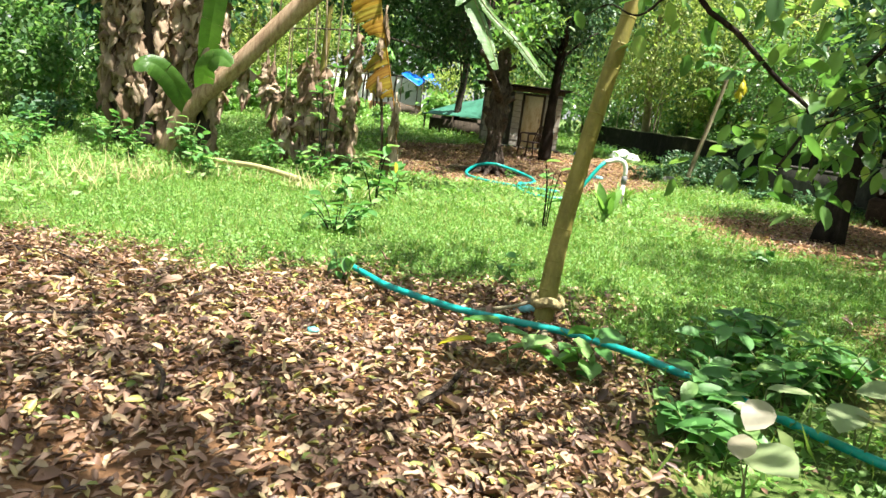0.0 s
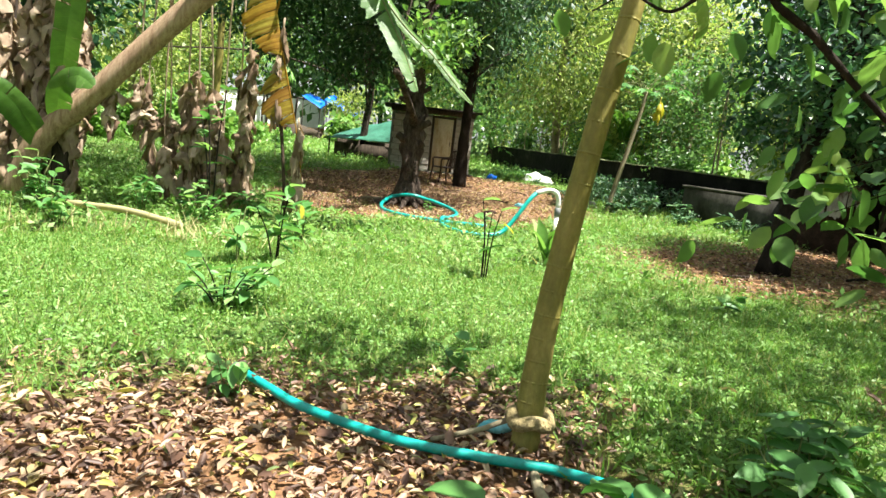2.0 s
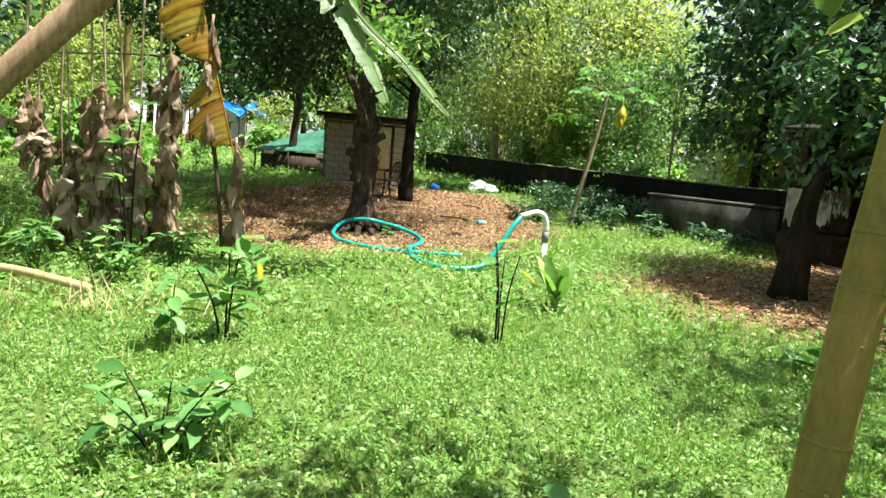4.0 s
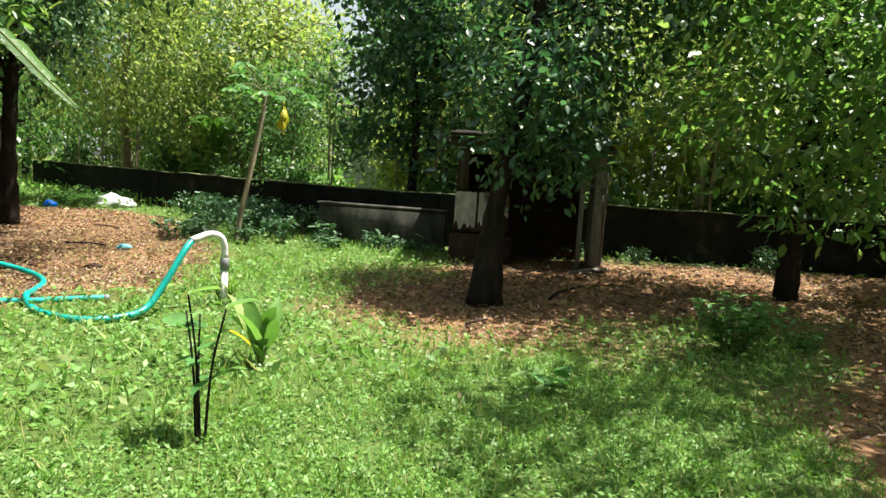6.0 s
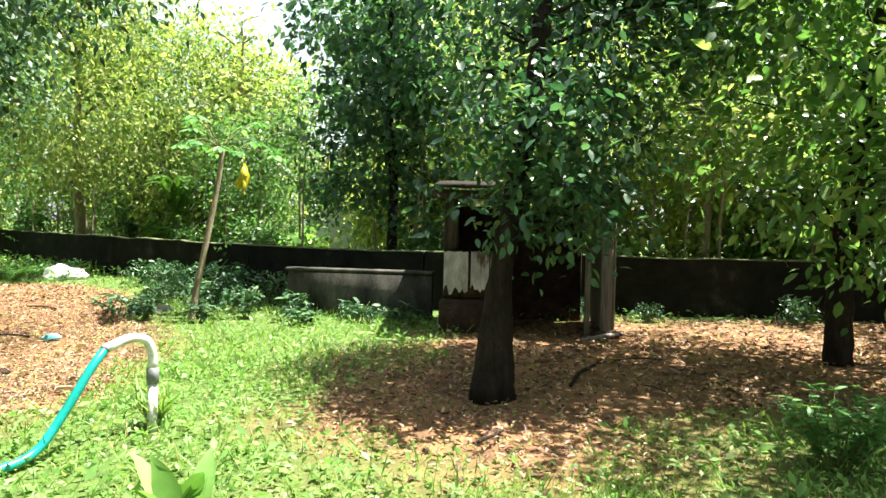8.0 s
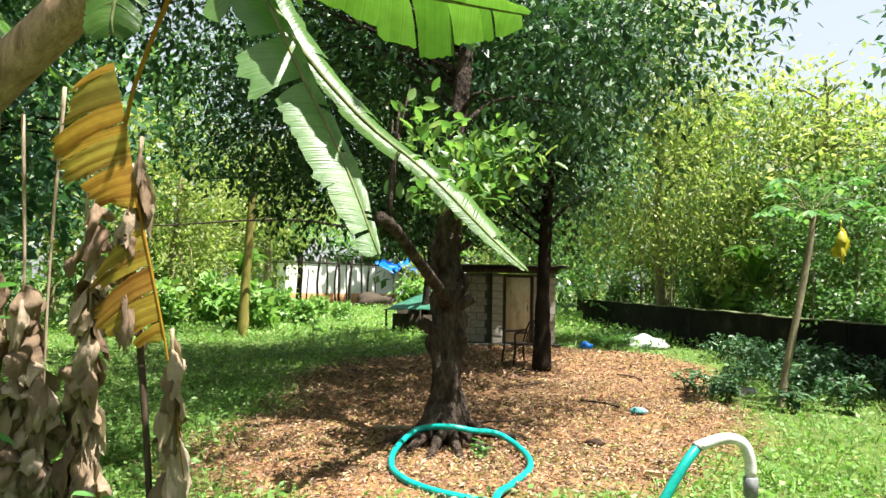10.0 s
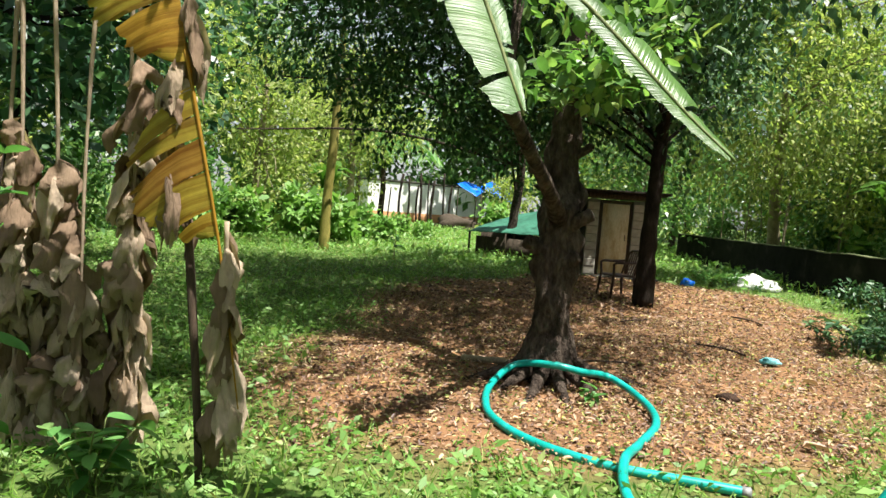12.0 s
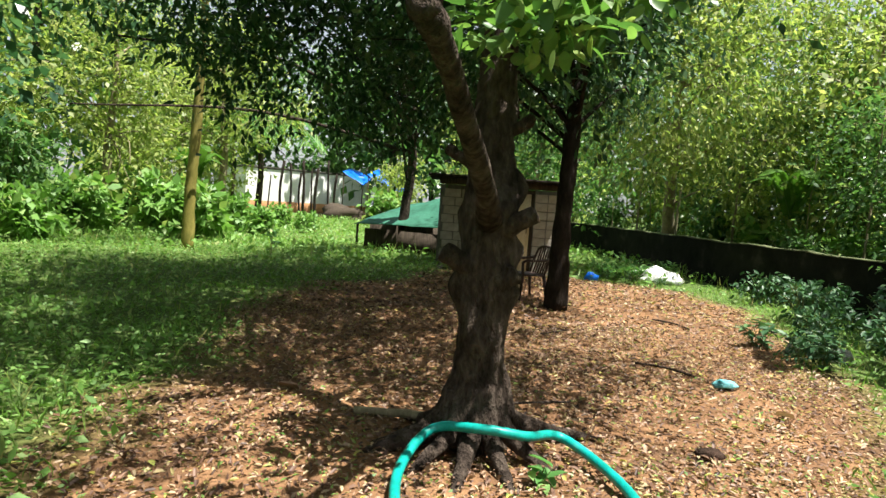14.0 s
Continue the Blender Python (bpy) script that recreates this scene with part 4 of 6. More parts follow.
# crown blobs at z 3.0 and 3.2 are out of view, kept for their shade
tree("overhanging_tree", [(3.7, 1.9, -0.05), (3.6, 2.0, 1.2), (3.3, 2.4, 2.4), (2.9, 2.9, 3.6)], [0.1, 0.08, 0.06, 0.03],
     [((1.85, 4.0, 1.72), (0.5, 0.4, 0.35)), ((1.3, 4.2, 1.95), (0.4, 0.35, 0.2)), ((2.2, 4.35, 1.35), (0.5, 0.4, 0.4)), ((1.95, 4.1, 1.2), (0.25, 0.25, 0.25)), ((2.7, 4.5, 1.9), (0.6, 0.5, 0.5)), ((1.6, 3.2, 1.8), (0.3, 0.4, 0.25)), ((2.2, 4.0, 3.0), (1.2, 1.2, 0.5)), ((3.2, 3.8, 2.4), (0.8, 1.0, 0.6)), ((1.9, 2.6, 3.2), (0.9, 1.0, 0.5))],
     "small tree with drooping oval leaves over the path", M_LEAF_BRIGHT, M_BARK_DARK, 230, 8, 0.14, 0.12, 0.55, 130, 0.008, True, hang=0.5, extra=hanging_branch)


# unseen tree behind the start, added only to cast shade on the litter
tree("unseen_shade_tree", [(4.6, -2.4, -0.05), (4.4, -2.3, 1.5), (4.0, -1.2, 3.4), (3.2, 0.2, 5.8)], [0.3, 0.24, 0.2, 0.12],
     [((2.2, 0.3, 6.2), (1.6, 1.4, 0.7)), ((0.5, 1.9, 6.6), (1.7, 1.5, 0.7)), ((-1.8, 2.5, 6.6), (2.0, 1.7, 0.7))],
     "unseen broad dark-barked tree added to shade the leaf-strewn ground", M_LEAF_DARK, M_BARK_DARK, 330, 14, 0.3, 0.17, 0.45, 30, 0.05)

# another unseen tree, added to put the meadow's right edge in shade
tree("unseen_shade_tree", [(7.8, 1.8, -0.05), (7.7, 1.9, 1.5), (7.4, 2.6, 3.0), (6.9, 3.6, 5.0)], [0.2, 0.16, 0.13, 0.08],
     [((7.6, 5.2, 4.8), (1.9, 1.5, 0.9)), ((6.6, 3.6, 4.9), (1.8, 1.6, 0.8)), ((5.5, 5.4, 5.3), (1.8, 1.5, 0.8)), ((7.2, 6.6, 5.2), (1.7, 1.3, 0.7)), ((8.9, 5.0, 4.5), (1.6, 1.6, 0.9))],
     "unseen leafy tree added to shade the edge of the meadow", M_LEAF_MID, M_BARK_DARK, 480, 22, 0.3, 0.18, 0.45, 30, 0.04)

# ---- woods around ----
def wood_tree(i, mat, bark, h, r, leaf, label, clumps=250, per=38, width=0.5):
    blobs = []
    for k in range(6):
        a = 2.4 * k + i
        z = h * (0.26 + 0.125 * k)
        blobs.append(((math.cos(a) * r * 0.45, math.sin(a) * r * 0.45, z), (r * rng.uniform(0.6, 0.95), r * rng.uniform(0.6, 0.95), h * rng.uniform(0.12, 0.17))))
    return tree("woodland_tree", [(0, 0, -0.1), (0.1 * (-1) ** i, 0.1, h * 0.3), (-0.1, 0.15 * (-1) ** i, h * 0.6), (0.05, 0, h * 0.9)], [0.17, 0.13, 0.1, 0.04], blobs, label, mat, bark, clumps, per, 0.42, leaf, width, 24, 0.04, seg=9,
                group="woodland trees")


protos = [wood_tree(0, M_LEAF_MID, M_BARK, 9.0, 2.6, 0.25, "green woodland tree with a dense crown"),
          wood_tree(1, M_LEAF_BLUE, M_BARK_DARK, 10.5, 2.5, 0.28, "dark woodland tree with large climbing leaves", 230, 36, 0.6),
          wood_tree(2, M_LEAF_LIGHT, M_BARK_PALE, 8.0, 2.4, 0.22, "light green woodland tree with an airy crown", 200, 27),
          wood_tree(3, M_LEAF_MID, M_BARK_PALE, 7.0, 2.3, 0.24, "young green woodland tree with a slim trunk", 200, 28),
          wood_tree(4, M_LEAF_MID, M_BARK, 9.5, 2.8, 0.6, "distant green woodland tree", 90, 16)]
spots = [(9.8, 33, 0, 1), (10.6, 25.8, 2, 1.15), (16.5, 37, 2, 1.25), (-8.4, 16.9, 1, 0.85), (11.2, 26.6, 3, 0.75), (13.6, 29.4, 3, 0.85), (9.4, 22.4, 3, 0.65),
         (9.6, 29.5, 3, 0.75), (9.7, 17.0, 1, 0.75), (14.4, 22.2, 2, 0.7), (13.6, 15.8, 2, 1), (15.5, 19.5, 2, 1), (14.2, 12.2, 2, 0.85), (17.3, 14.5, 2, 1.1), (17, 9.5, 3, 1),
         (19.5, 11, 1, 1), (19.5, 6.5, 0, 1), (15.5, 5, 1, 0.8), (13.6, 5.6, 1, 0.7), (22, 16, 4, 1.2), (21, 21.5, 3, 1.3), (18.2, 27, 0, 1.2), (11, 40, 0, 1.3),
         (6.5, 46, 4, 1.2), (2.8, 41, 2, 1), (3.5, 35.5, 3, 1), (-10.5, 30, 2, 1), (-14, 25, 1, 1.1), (-9.5, 37, 2, 1.1), (-16.5, 32, 2, 1.3), (-13, 42, 2, 1.3),
         (-19.5, 40, 4, 1.5), (-12.5, 18.5, 0, 0.9), (-16, 13.5, 3, 1.1), (-11.5, 12, 1, 0.8), (-18, 19, 2, 1.2), (-14, 7, 0, 1), (-13, 0, 1, 1), (-4.5, 62, 4, 1.5),
         (-16, 66, 4, 1.6), (3, 70, 4, 1.7), (10, 62, 4, 1.7), (-26, 58, 4, 1.7), (-8, -8, 4, 1), (0, -9, 4, 1), (7, -7, 4, 0.9), (13, -4, 4, 1), (24, 30, 4, 1.5),
         (-24, 28, 4, 1.5),
         (-22, 72, 4, 1.5), (-11.5, 76, 4, 1.7), (-7.5, 70.5, 4, 1.5), (0.5, 64, 4, 1.5), (-1.5, 74, 4, 1.7), (6.5, 66, 4, 1.6), (14, 70, 4, 1.7), (-20, 62, 4, 1.4)]
for i, (x, y, k, sc) in enumerate(spots):
    m = pose(x, y, 0, 0, 0, 77 * i) @ Matrix.Scale(sc * (0.92 + 0.16 * ((i * 37) % 10) / 10), 4)
    if k in [q[2] for q in spots[:i]]:
        copy_thing(protos[k], m)
    else:
        protos[k].matrix_basis = pose(x, y, 0, 0, 0, 77 * i)


# ---- undergrowth ----
def shrub(label, mat, h, r, leaf, n, width=0.5, group="undergrowth shrubs", fine=False):
    root = empty("shrub", (0, 0, 0))
    sh = Shape()
    cc = []
    for k in range(9):
        a = 2.4 * k
        top = Vector((math.cos(a) * r * rng.uniform(0.2, 0.8), math.sin(a) * r * rng.uniform(0.2, 0.8), h * rng.uniform(0.6, 1.0)))
        sh.tube(smooth_line([(math.cos(a) * 0.06, math.sin(a) * 0.06, -0.05), top * 0.5 + Vector((0, 0, h * 0.12)), top], 5), [0.014, 0.012, 0.01, 0.008, 0.005], 5, 0, False)
    part("stem", sh, M_TWIG, root)
    blobs = [((0, 0, h * 0.45), (r * 0.8, r * 0.8, h * 0.42)), ((r * 0.3, -r * 0.2, h * 0.7), (r * 0.5, r * 0.5, h * 0.3)), ((-r * 0.35, r * 0.2, h * 0.6), (r * 0.5, r * 0.5, h * 0.35))]
    me, cc = crown_mesh("foliage", blobs, n // 10, 10, 0.12 * h ** 0.5, leaf, mat, width, fine, 0.25, 0.3)
    part("foliage", me, mat, root)
    return tagged(root, label, "shrub", group)


def place(proto, rows):
    """The first row takes the prototype itself, the rest are copies."""
    for i, (x, y, turn, sc) in enumerate(rows):
        m = pose(x, y, 0, 0, 0, turn)
        if i == 0:
            proto.matrix_basis = m
        else:
            copy_thing(proto, m @ Matrix.Scale(sc, 4))


def along(pts, n, off, jitter, sc):
    out = []
    p = smooth_line([(*q, 0) for q in pts], n)
    for i, q in enumerate(p):
        out.append((q.x + off + rng.normal() * jitter, q.y + rng.normal() * jitter, float(rng.uniform(0, 360)), float(rng.uniform(*sc))))
    return out


WALL_LINE = [(5.8, 38), (6.5, 30), (7.5, 18.8), (9.2, 15.2), (11.6, 12.6), (14.3, 9.7), (17.5, 4.5)]
s_mid = shrub("leafy green shrub behind the boundary wall", M_LEAF_MID, 2.4, 1.1, 0.2, 1500)
s_dark = shrub("dark broad-leaved shrub in the shade", M_LEAF_DARK, 0.72, 0.62, 0.13, 340, 0.42, fine=True)
s_light = shrub("bright green shrub with large soft leaves", M_GRASS, 1.5, 1.0, 0.34, 620, 0.62)
s_tall = shrub("tall thicket of light green leaves", M_LEAF_LIGHT, 3.4, 1.3, 0.22, 1500)
place(s_mid, along(WALL_LINE, 17, 1.5, 0.4, (0.4, 0.8)) + [(-8.5, 13, 10, 1.0), (-9.5, 10, 90, 1.1), (-9, 16.5, 200, 0.9), (-10.5, 21, 45, 1.1), (-11, 26, 300, 1.2), (-10, 6, 0, 1.0), (-7.6, 12.5, 60, 0.8)])
place(s_tall, along(WALL_LINE, 13, 3.2, 0.5, (0.8, 1.2)) + [(-12, 15, 0, 1.1), (-13.5, 22, 70, 1.2), (-14, 30, 140, 1.3), (-12.5, 36, 10, 1.3), (-17, 46, 0, 1.5), (-3, 52, 40, 1.3), (4, 52, 90, 1.4), (8, 50, 10, 1.5), (1, 46, 200, 1.1), (-21, 52, 0, 1.6), (13, 47, 0, 1.6), (-20, 24, 30, 1.5), (-16, 10, 0, 1.3)])
place(s_light, [(-6.8, 27.5, 0, 1.0), (-8.2, 29.0, 80, 1.1), (-5.9, 30.8, 160, 0.6), (-9.8, 27.2, 30, 1.0), (-7.4, 32.5, 200, 0.8), (-5.2, 34.5, 250, 0.5), (-10.8, 31, 100, 1.3), (-9.3, 24.0, 300, 0.8), (-7.0, 37.5, 0, 0.6), (8.9, 23.0, 60, 0.9), (8.6, 26.5, 10, 1.0), (9.2, 20.5, 20, 0.9), (11, 15.0, 70, 0.8), (12.6, 13.4, 0, 0.9), (15.4, 10.6, 120, 1.0), (-3.2, 45, 0, 1.2)])
place(s_dark, [(6.2, 17.6, 0, 1.1), (5.7, 17.2, 40, 0.75), (6.6, 18.6, 80, 0.99), (6.9, 17.0, 160, 0.87), (5.2, 17.9, 200, 0.65), (4.7, 16.9, 260, 0.55), (6.5, 20.2, 20, 0.87), (6.0, 16.4, 300, 0.65), (6.45, 15.35, 10, 0.38), (6.95, 14.75, 70, 0.38), (7.35, 14.2, 130, 0.32), (7.7, 13.7, 200, 0.26), (6.3, 21.8, 30, 0.87), (5.8, 19.4, 110, 0.99), (4.2, 16.5, 60, 0.49), (10.2, 12.6, 40, 0.52), (11.0, 11.6, 0, 0.45), (7.0, 14.2, 90, 0.38), (-6.6, 10.8, 10, 0.9), (-7.4, 9.4, 70, 1), (12.8, 9.9, 30, 0.68), (5.0, 23.9, 30, 0.26), (4.6, 24.6, 70, 0.3)])


# thin stems between the shrubs beyond the wall
def cane(label):
    root = empty("cane", (0, 0, 0))
    part("stem", Shape().tube(smooth_line([(0, 0, -0.05), (0.05, 0.02, 1.5), (-0.03, 0.1, 3.2), (0.1, 0.1, 4.6)], 10), [0.035, 0.033, 0.03, 0.03, 0.028, 0.026, 0.024, 0.02, 0.016, 0.01], 7, 0.1), M_BARK_PALE, root)
    me, cc = crown_mesh("foliage", [((0.1, 0.1, 4.4), (0.7, 0.7, 0.7)), ((0, 0, 3.2), (0.4, 0.4, 0.5))], 26, 9, 0.2, 0.22, M_LEAF_MID, 0.4)
    part("foliage", me, M_LEAF_MID, root)
    return tagged(root, label, "sapling", "slim saplings beyond the wall")


place(cane("slim pale sapling beyond the boundary wall"), [(a + 0.9 + 0.9 * ((i * 7) % 5) / 5, b, t, k) for i, (a, b, t, k) in enumerate(along(WALL_LINE, 30, 0.0, 0.25, (0.7, 1.2)))])


# ---- banana plants ----
def banana_leaf(shape, rib, width, normal, torn=0.4, droop=0.25, left=1.0, right=1.0, n=60, start=0.06, piece=15):
    """A torn blade along a midrib; strips droop towards their edges."""
    p = smooth_line(rib, n)
    N = Vector(normal).normalized()
    for side, k in ((1, left), (-1, right)):
        if k <= 0:
            continue
        i = int(start * n)
        while i < n - 2:
            m = min(int(rng.integers(1, piece)), n - 1 - i)
            gap = rng.random() < torn
            dz, dl = rng.normal() * 0.25 * torn, 1 - torn * 0.45 * rng.random() ** 2
            vs, fs = [], []
            for j in range(m + 1):
                s = (i + j) / (n - 1)
                q = p[i + j] if not (gap and j == m) else p[i + j - 1].lerp(p[i + j], 0.45)
                t = (p[min(i + j + 1, n - 1)] - p[max(i + j - 1, 0)]).normalized()
                sd = t.cross(N).normalized() * side
                nn = sd.cross(t).normalized() * side
                w = width * k * 0.5 * min(1, (math.sin(math.pi * min(0.999, 0.04 + 0.95 * s) ** 0.75)) ** 0.6 + 0.05) * dl * (1 + 0.08 * rng.normal() * torn)
                for c in range(4):
                    u = c / 3
                    vs.append(q + (sd + t * 0.22) * w * u + nn * (0.06 * w * math.sin(3.1 * u)) - Vector((0, 0, 1)) * (droop + dz) * w * u * u)
            for j in range(m):
                for c in range(3):
                    a = j * 4 + c
                    fs.append((a, a + 1, a + 5, a + 4))
            shape.add(vs, fs)
            shape.along += [(i + j) / n + 0.012 * c for j in range(m + 1) for c in range(4)]
            i += m
    return shape


def midrib(rib, r=0.018):
    return Shape().tube(smooth_line(rib, 16), [r * (1 - 0.75 * i / 15) for i in range(16)], 6, 0, True)


def crease(a):
    """A sharp-edged wave of -1 to 1."""
    return math.asin(math.sin(a)) * 2 / math.pi


def dead_leaf(shape, top, length, blade, seed, width=0.13, nu=8, nk=7):
    """A withered leaf hanging from its stalk: curled scraps round a thin rib."""
    r = np.random.default_rng(seed)
    x, y, z = top
    sway = Vector((r.normal() * 0.05, r.normal() * 0.05, 0))
    p = smooth_line([(x, y, z), Vector((x, y, z - length * 0.5)) + sway, Vector((x, y, z - length)) + sway * 0.5], 14)
    shape.tube(p, [0.014 - 0.0007 * i for i in range(14)], 5, 0.2, True, seed)
    z0 = blade
    while z0 > 0.08:
        ln = r.uniform(0.09, 0.26)
        u0 = 1 - z0 / length
        c = p[max(0, min(13, int(u0 * 13)))]
        c = Vector((c.x, c.y, z - length * u0))
        R, a0, span = width * r.uniform(0.22, 0.6), r.uniform(0, 6.28), r.uniform(1.4, 3.4)
        f1, f2, f3 = r.uniform(0, 6.28), r.uniform(0, 6.28), r.uniform(0, 6.28)
        tilt = Vector((r.normal(), r.normal(), 0)) * 0.12
        vs, fs = [], []
        for j in range(nu):
            u = j / (nu - 1)
            for k in range(nk):
                th = a0 + span * (k / (nk - 1) - 0.5) * (0.35 + 1.2 * math.sin(math.pi * min(1.0, 0.12 + 0.86 * u)))
                th += 0.9 * u * math.sin(f3)
                rad = (0.012 + R * math.sin(2.3 * u) ** 0.8) * (1 + 0.22 * math.sin(3.3 * th + f1) + 0.3 * crease(6.5 * th + f2 + 2.0 * u) + 0.2 * crease(9.0 * u + f3 + 2.0 * th))
                dz = ln * 1.5 * u * (1 + 0.28 * math.sin(1.3 * th + f3) + 0.1 * math.sin(11 * th + f1)) + 0.5 * R * u * math.sin(2 * th + f2)
                vs.append(c + Vector((math.cos(th), math.sin(th), 0)) * rad + tilt * u * ln * 4 * 0.5 - Vector((0, 0, dz)))
        for j in range(nu - 1):
            for k in range(nk - 1):
                q = j * nk + k
                fs.append((q, q + 1, q + nk + 1, q + nk))
        shape.add(vs, fs)
        z0 -= ln * r.uniform(0.25, 0.55)
    return shape


def leaning_banana():
    root = empty("leaning_banana", (-4.3, 10.3, 0))
    stem = smooth_line([(-4.5, 10.35, -0.05), (-4.1, 10.25, 0.7), (-3.5, 10.2, 1.28), (-2.4, 10.2, 2.43), (-1.0, 10.1, 3.7), (-0.7, 10.05, 3.95)], 22)
    part("stem", Shape().tube(stem, [0.15] * 6 + [0.13] * 10 + [0.11] * 6, 14, 0.12), M_STEM_DRY, root, "tan dry leaning stem")
    ribs = [([(-0.75, 10.05, 3.8), (-0.45, 9.85, 3.3), (-0.1, 9.7, 2.65), (0.17, 9.58, 2.15), (0.36, 9.46, 1.72)], 0.56, (0.35, -0.8, 0.5), 0.8, 0.3, 1.0, 0.3, M_BANANA_PALE, "pale torn hanging banana leaf"),
            ([(-0.7, 10.05, 3.85), (-0.35, 10.1, 3.1), (0.1, 10.08, 2.55), (0.52, 10.05, 2.2), (0.86, 10.03, 1.86), (1.06, 10.02, 1.68)], 0.36, (0.25, -0.7, 0.6), 0.6, 0.5, 0.3, 1.0, M_BANANA, "green torn hanging banana leaf"),
            ([(-0.75, 10.0, 3.9), (-0.2, 9.75, 3.35), (0.35, 9.65, 3.05), (0.7, 9.62, 2.95), (1.02, 9.6, 2.88)], 0.5, (0.1, 0.5, 0.9), 0.3, 0.3, 1.0, 1.0, M_BANANA, "glossy green banana leaf"),
            ([(-0.9, 10.2, 3.95), (-0.9, 10.8, 4.6), (-0.8, 11.5, 4.7), (-0.7, 12.2, 4.3)], 0.55, (0, 0.2, 1), 0.4, 0.4, 1.0, 1.0, M_BANANA, "glossy green banana leaf"),
            ([(-1.1, 10.1, 3.95), (-1.5, 9.6, 4.7), (-2.0, 9.0, 4.8), (-2.5, 8.4, 4.3)], 0.55, (0, 0, 1), 0.4, 0.4, 1.0, 1.0, M_BANANA, "glossy green banana leaf"),
            ([(-0.8, 10.0, 3.95), (-0.9, 9.6, 3.4), (-0.95, 9.5, 2.9), (-0.95, 9.5, 2.75)], 0.3, (0.2, -0.9, 0.2), 0.6, 0.5, 1.0, 1.0, M_BANANA, "folded green banana leaf")]
    for rib, w, nrm, torn, dr, l, r, mat, lab in ribs:
        lf = part("leaf", banana_leaf(Shape(), rib, w, nrm, torn, dr, l, r, start=0.16), mat, root, lab)
        part("midrib", midrib(rib), M_TWIG, lf)
    hang = [(-2.95, 10.75, 2.75, 2.3, 1.1), (-2.72, 10.62, 2.75, 2.55, 0.55), (-2.55, 10.8, 2.75, 2.65, 1.5), (-2.4, 10.65, 2.75, 2.7, 1.7), (-2.3, 10.75, 2.7, 2.65, 1.5), (-2.05, 10.8, 2.9, 2.8, 0.9), (-1.78, 10.75, 2.9, 2.7, 1.9), (-3.05, 10.6, 2.6, 1.6, 0.6),
            (-1.9, 10.85, 2.8, 2.7, 0.7), (-2.85, 10.9, 2.7, 2.5, 1.0), (-3.3, 10.3, 1.7, 0.8, 0.5)]
    for i, (x, y, z, ln, bl) in enumerate(hang):
        part("dead_leaf", dead_leaf(Shape(), (x, y, z), ln, bl, 40 + i, 0.18, 13, 12), M_BANANA_DRY, root, "withered brown hanging leaf")
    return tagged(root, "banana plant leaning over with dead hanging leaves", "banana plant")


leaning_banana()


def yellow_banana():
    root = empty("yellowing_banana_leaf", (-1.35, 10.55, 0))
    rib = [(-1.0, 10.3, 3.55), (-1.44, 10.5, 2.6), (-1.3, 10.5, 1.94), (-1.11, 10.5, 1.16), (-0.97, 10.5, 0.4)]
    sh = banana_leaf(Shape(), [(-1.5, 10.44, 2.95), (-1.42, 10.5, 2.5), (-1.33, 10.5, 2.05)], 0.85, (0.2, -1, 0.15), 0.5, 0.12, 1.0, 0.0, 60, 0.0, 15)
    banana_leaf(sh, [(-1.3, 10.5, 1.93), (-1.21, 10.5, 1.6), (-1.13, 10.5, 1.22)], 0.75, (0.1, -1, 0.2), 0.5, 0.22, 1.0, 0.0, 50, 0.0, 14)
    lf = part("leaf", sh, M_BANANA_YELLOW, root, "yellow and green streaked blade")
    part("midrib", midrib(rib, 0.016), M_BANANA_YELLOW, lf)
    part("dead_blade", dead_leaf(Shape(), (-1.08, 10.5, 1.3), 1.0, 0.95, 71, 0.1, 13, 12), M_BANANA_DRY, root, "withered brown lower blade")
    part("dead_blade", dead_leaf(Shape(), (-1.34, 10.53, 2.5), 1.2, 1.1, 72, 0.1, 13, 12), M_BANANA_DRY, root)
    return tagged(root, "half-dead yellow banana leaf hanging straight down", "banana leaf")


yellow_banana()
post = tagged(new("wooden_stake", Shape().tube(smooth_line([(-1.18, 10.56, -0.1), (-1.25, 10.55, 0.7), (-1.34, 10.55, 1.45)], 8), 0.021, 8, 0.25).mesh("wooden_stake", M_STAKE)), "thin dark brown wooden stake standing in the grass", "stake")


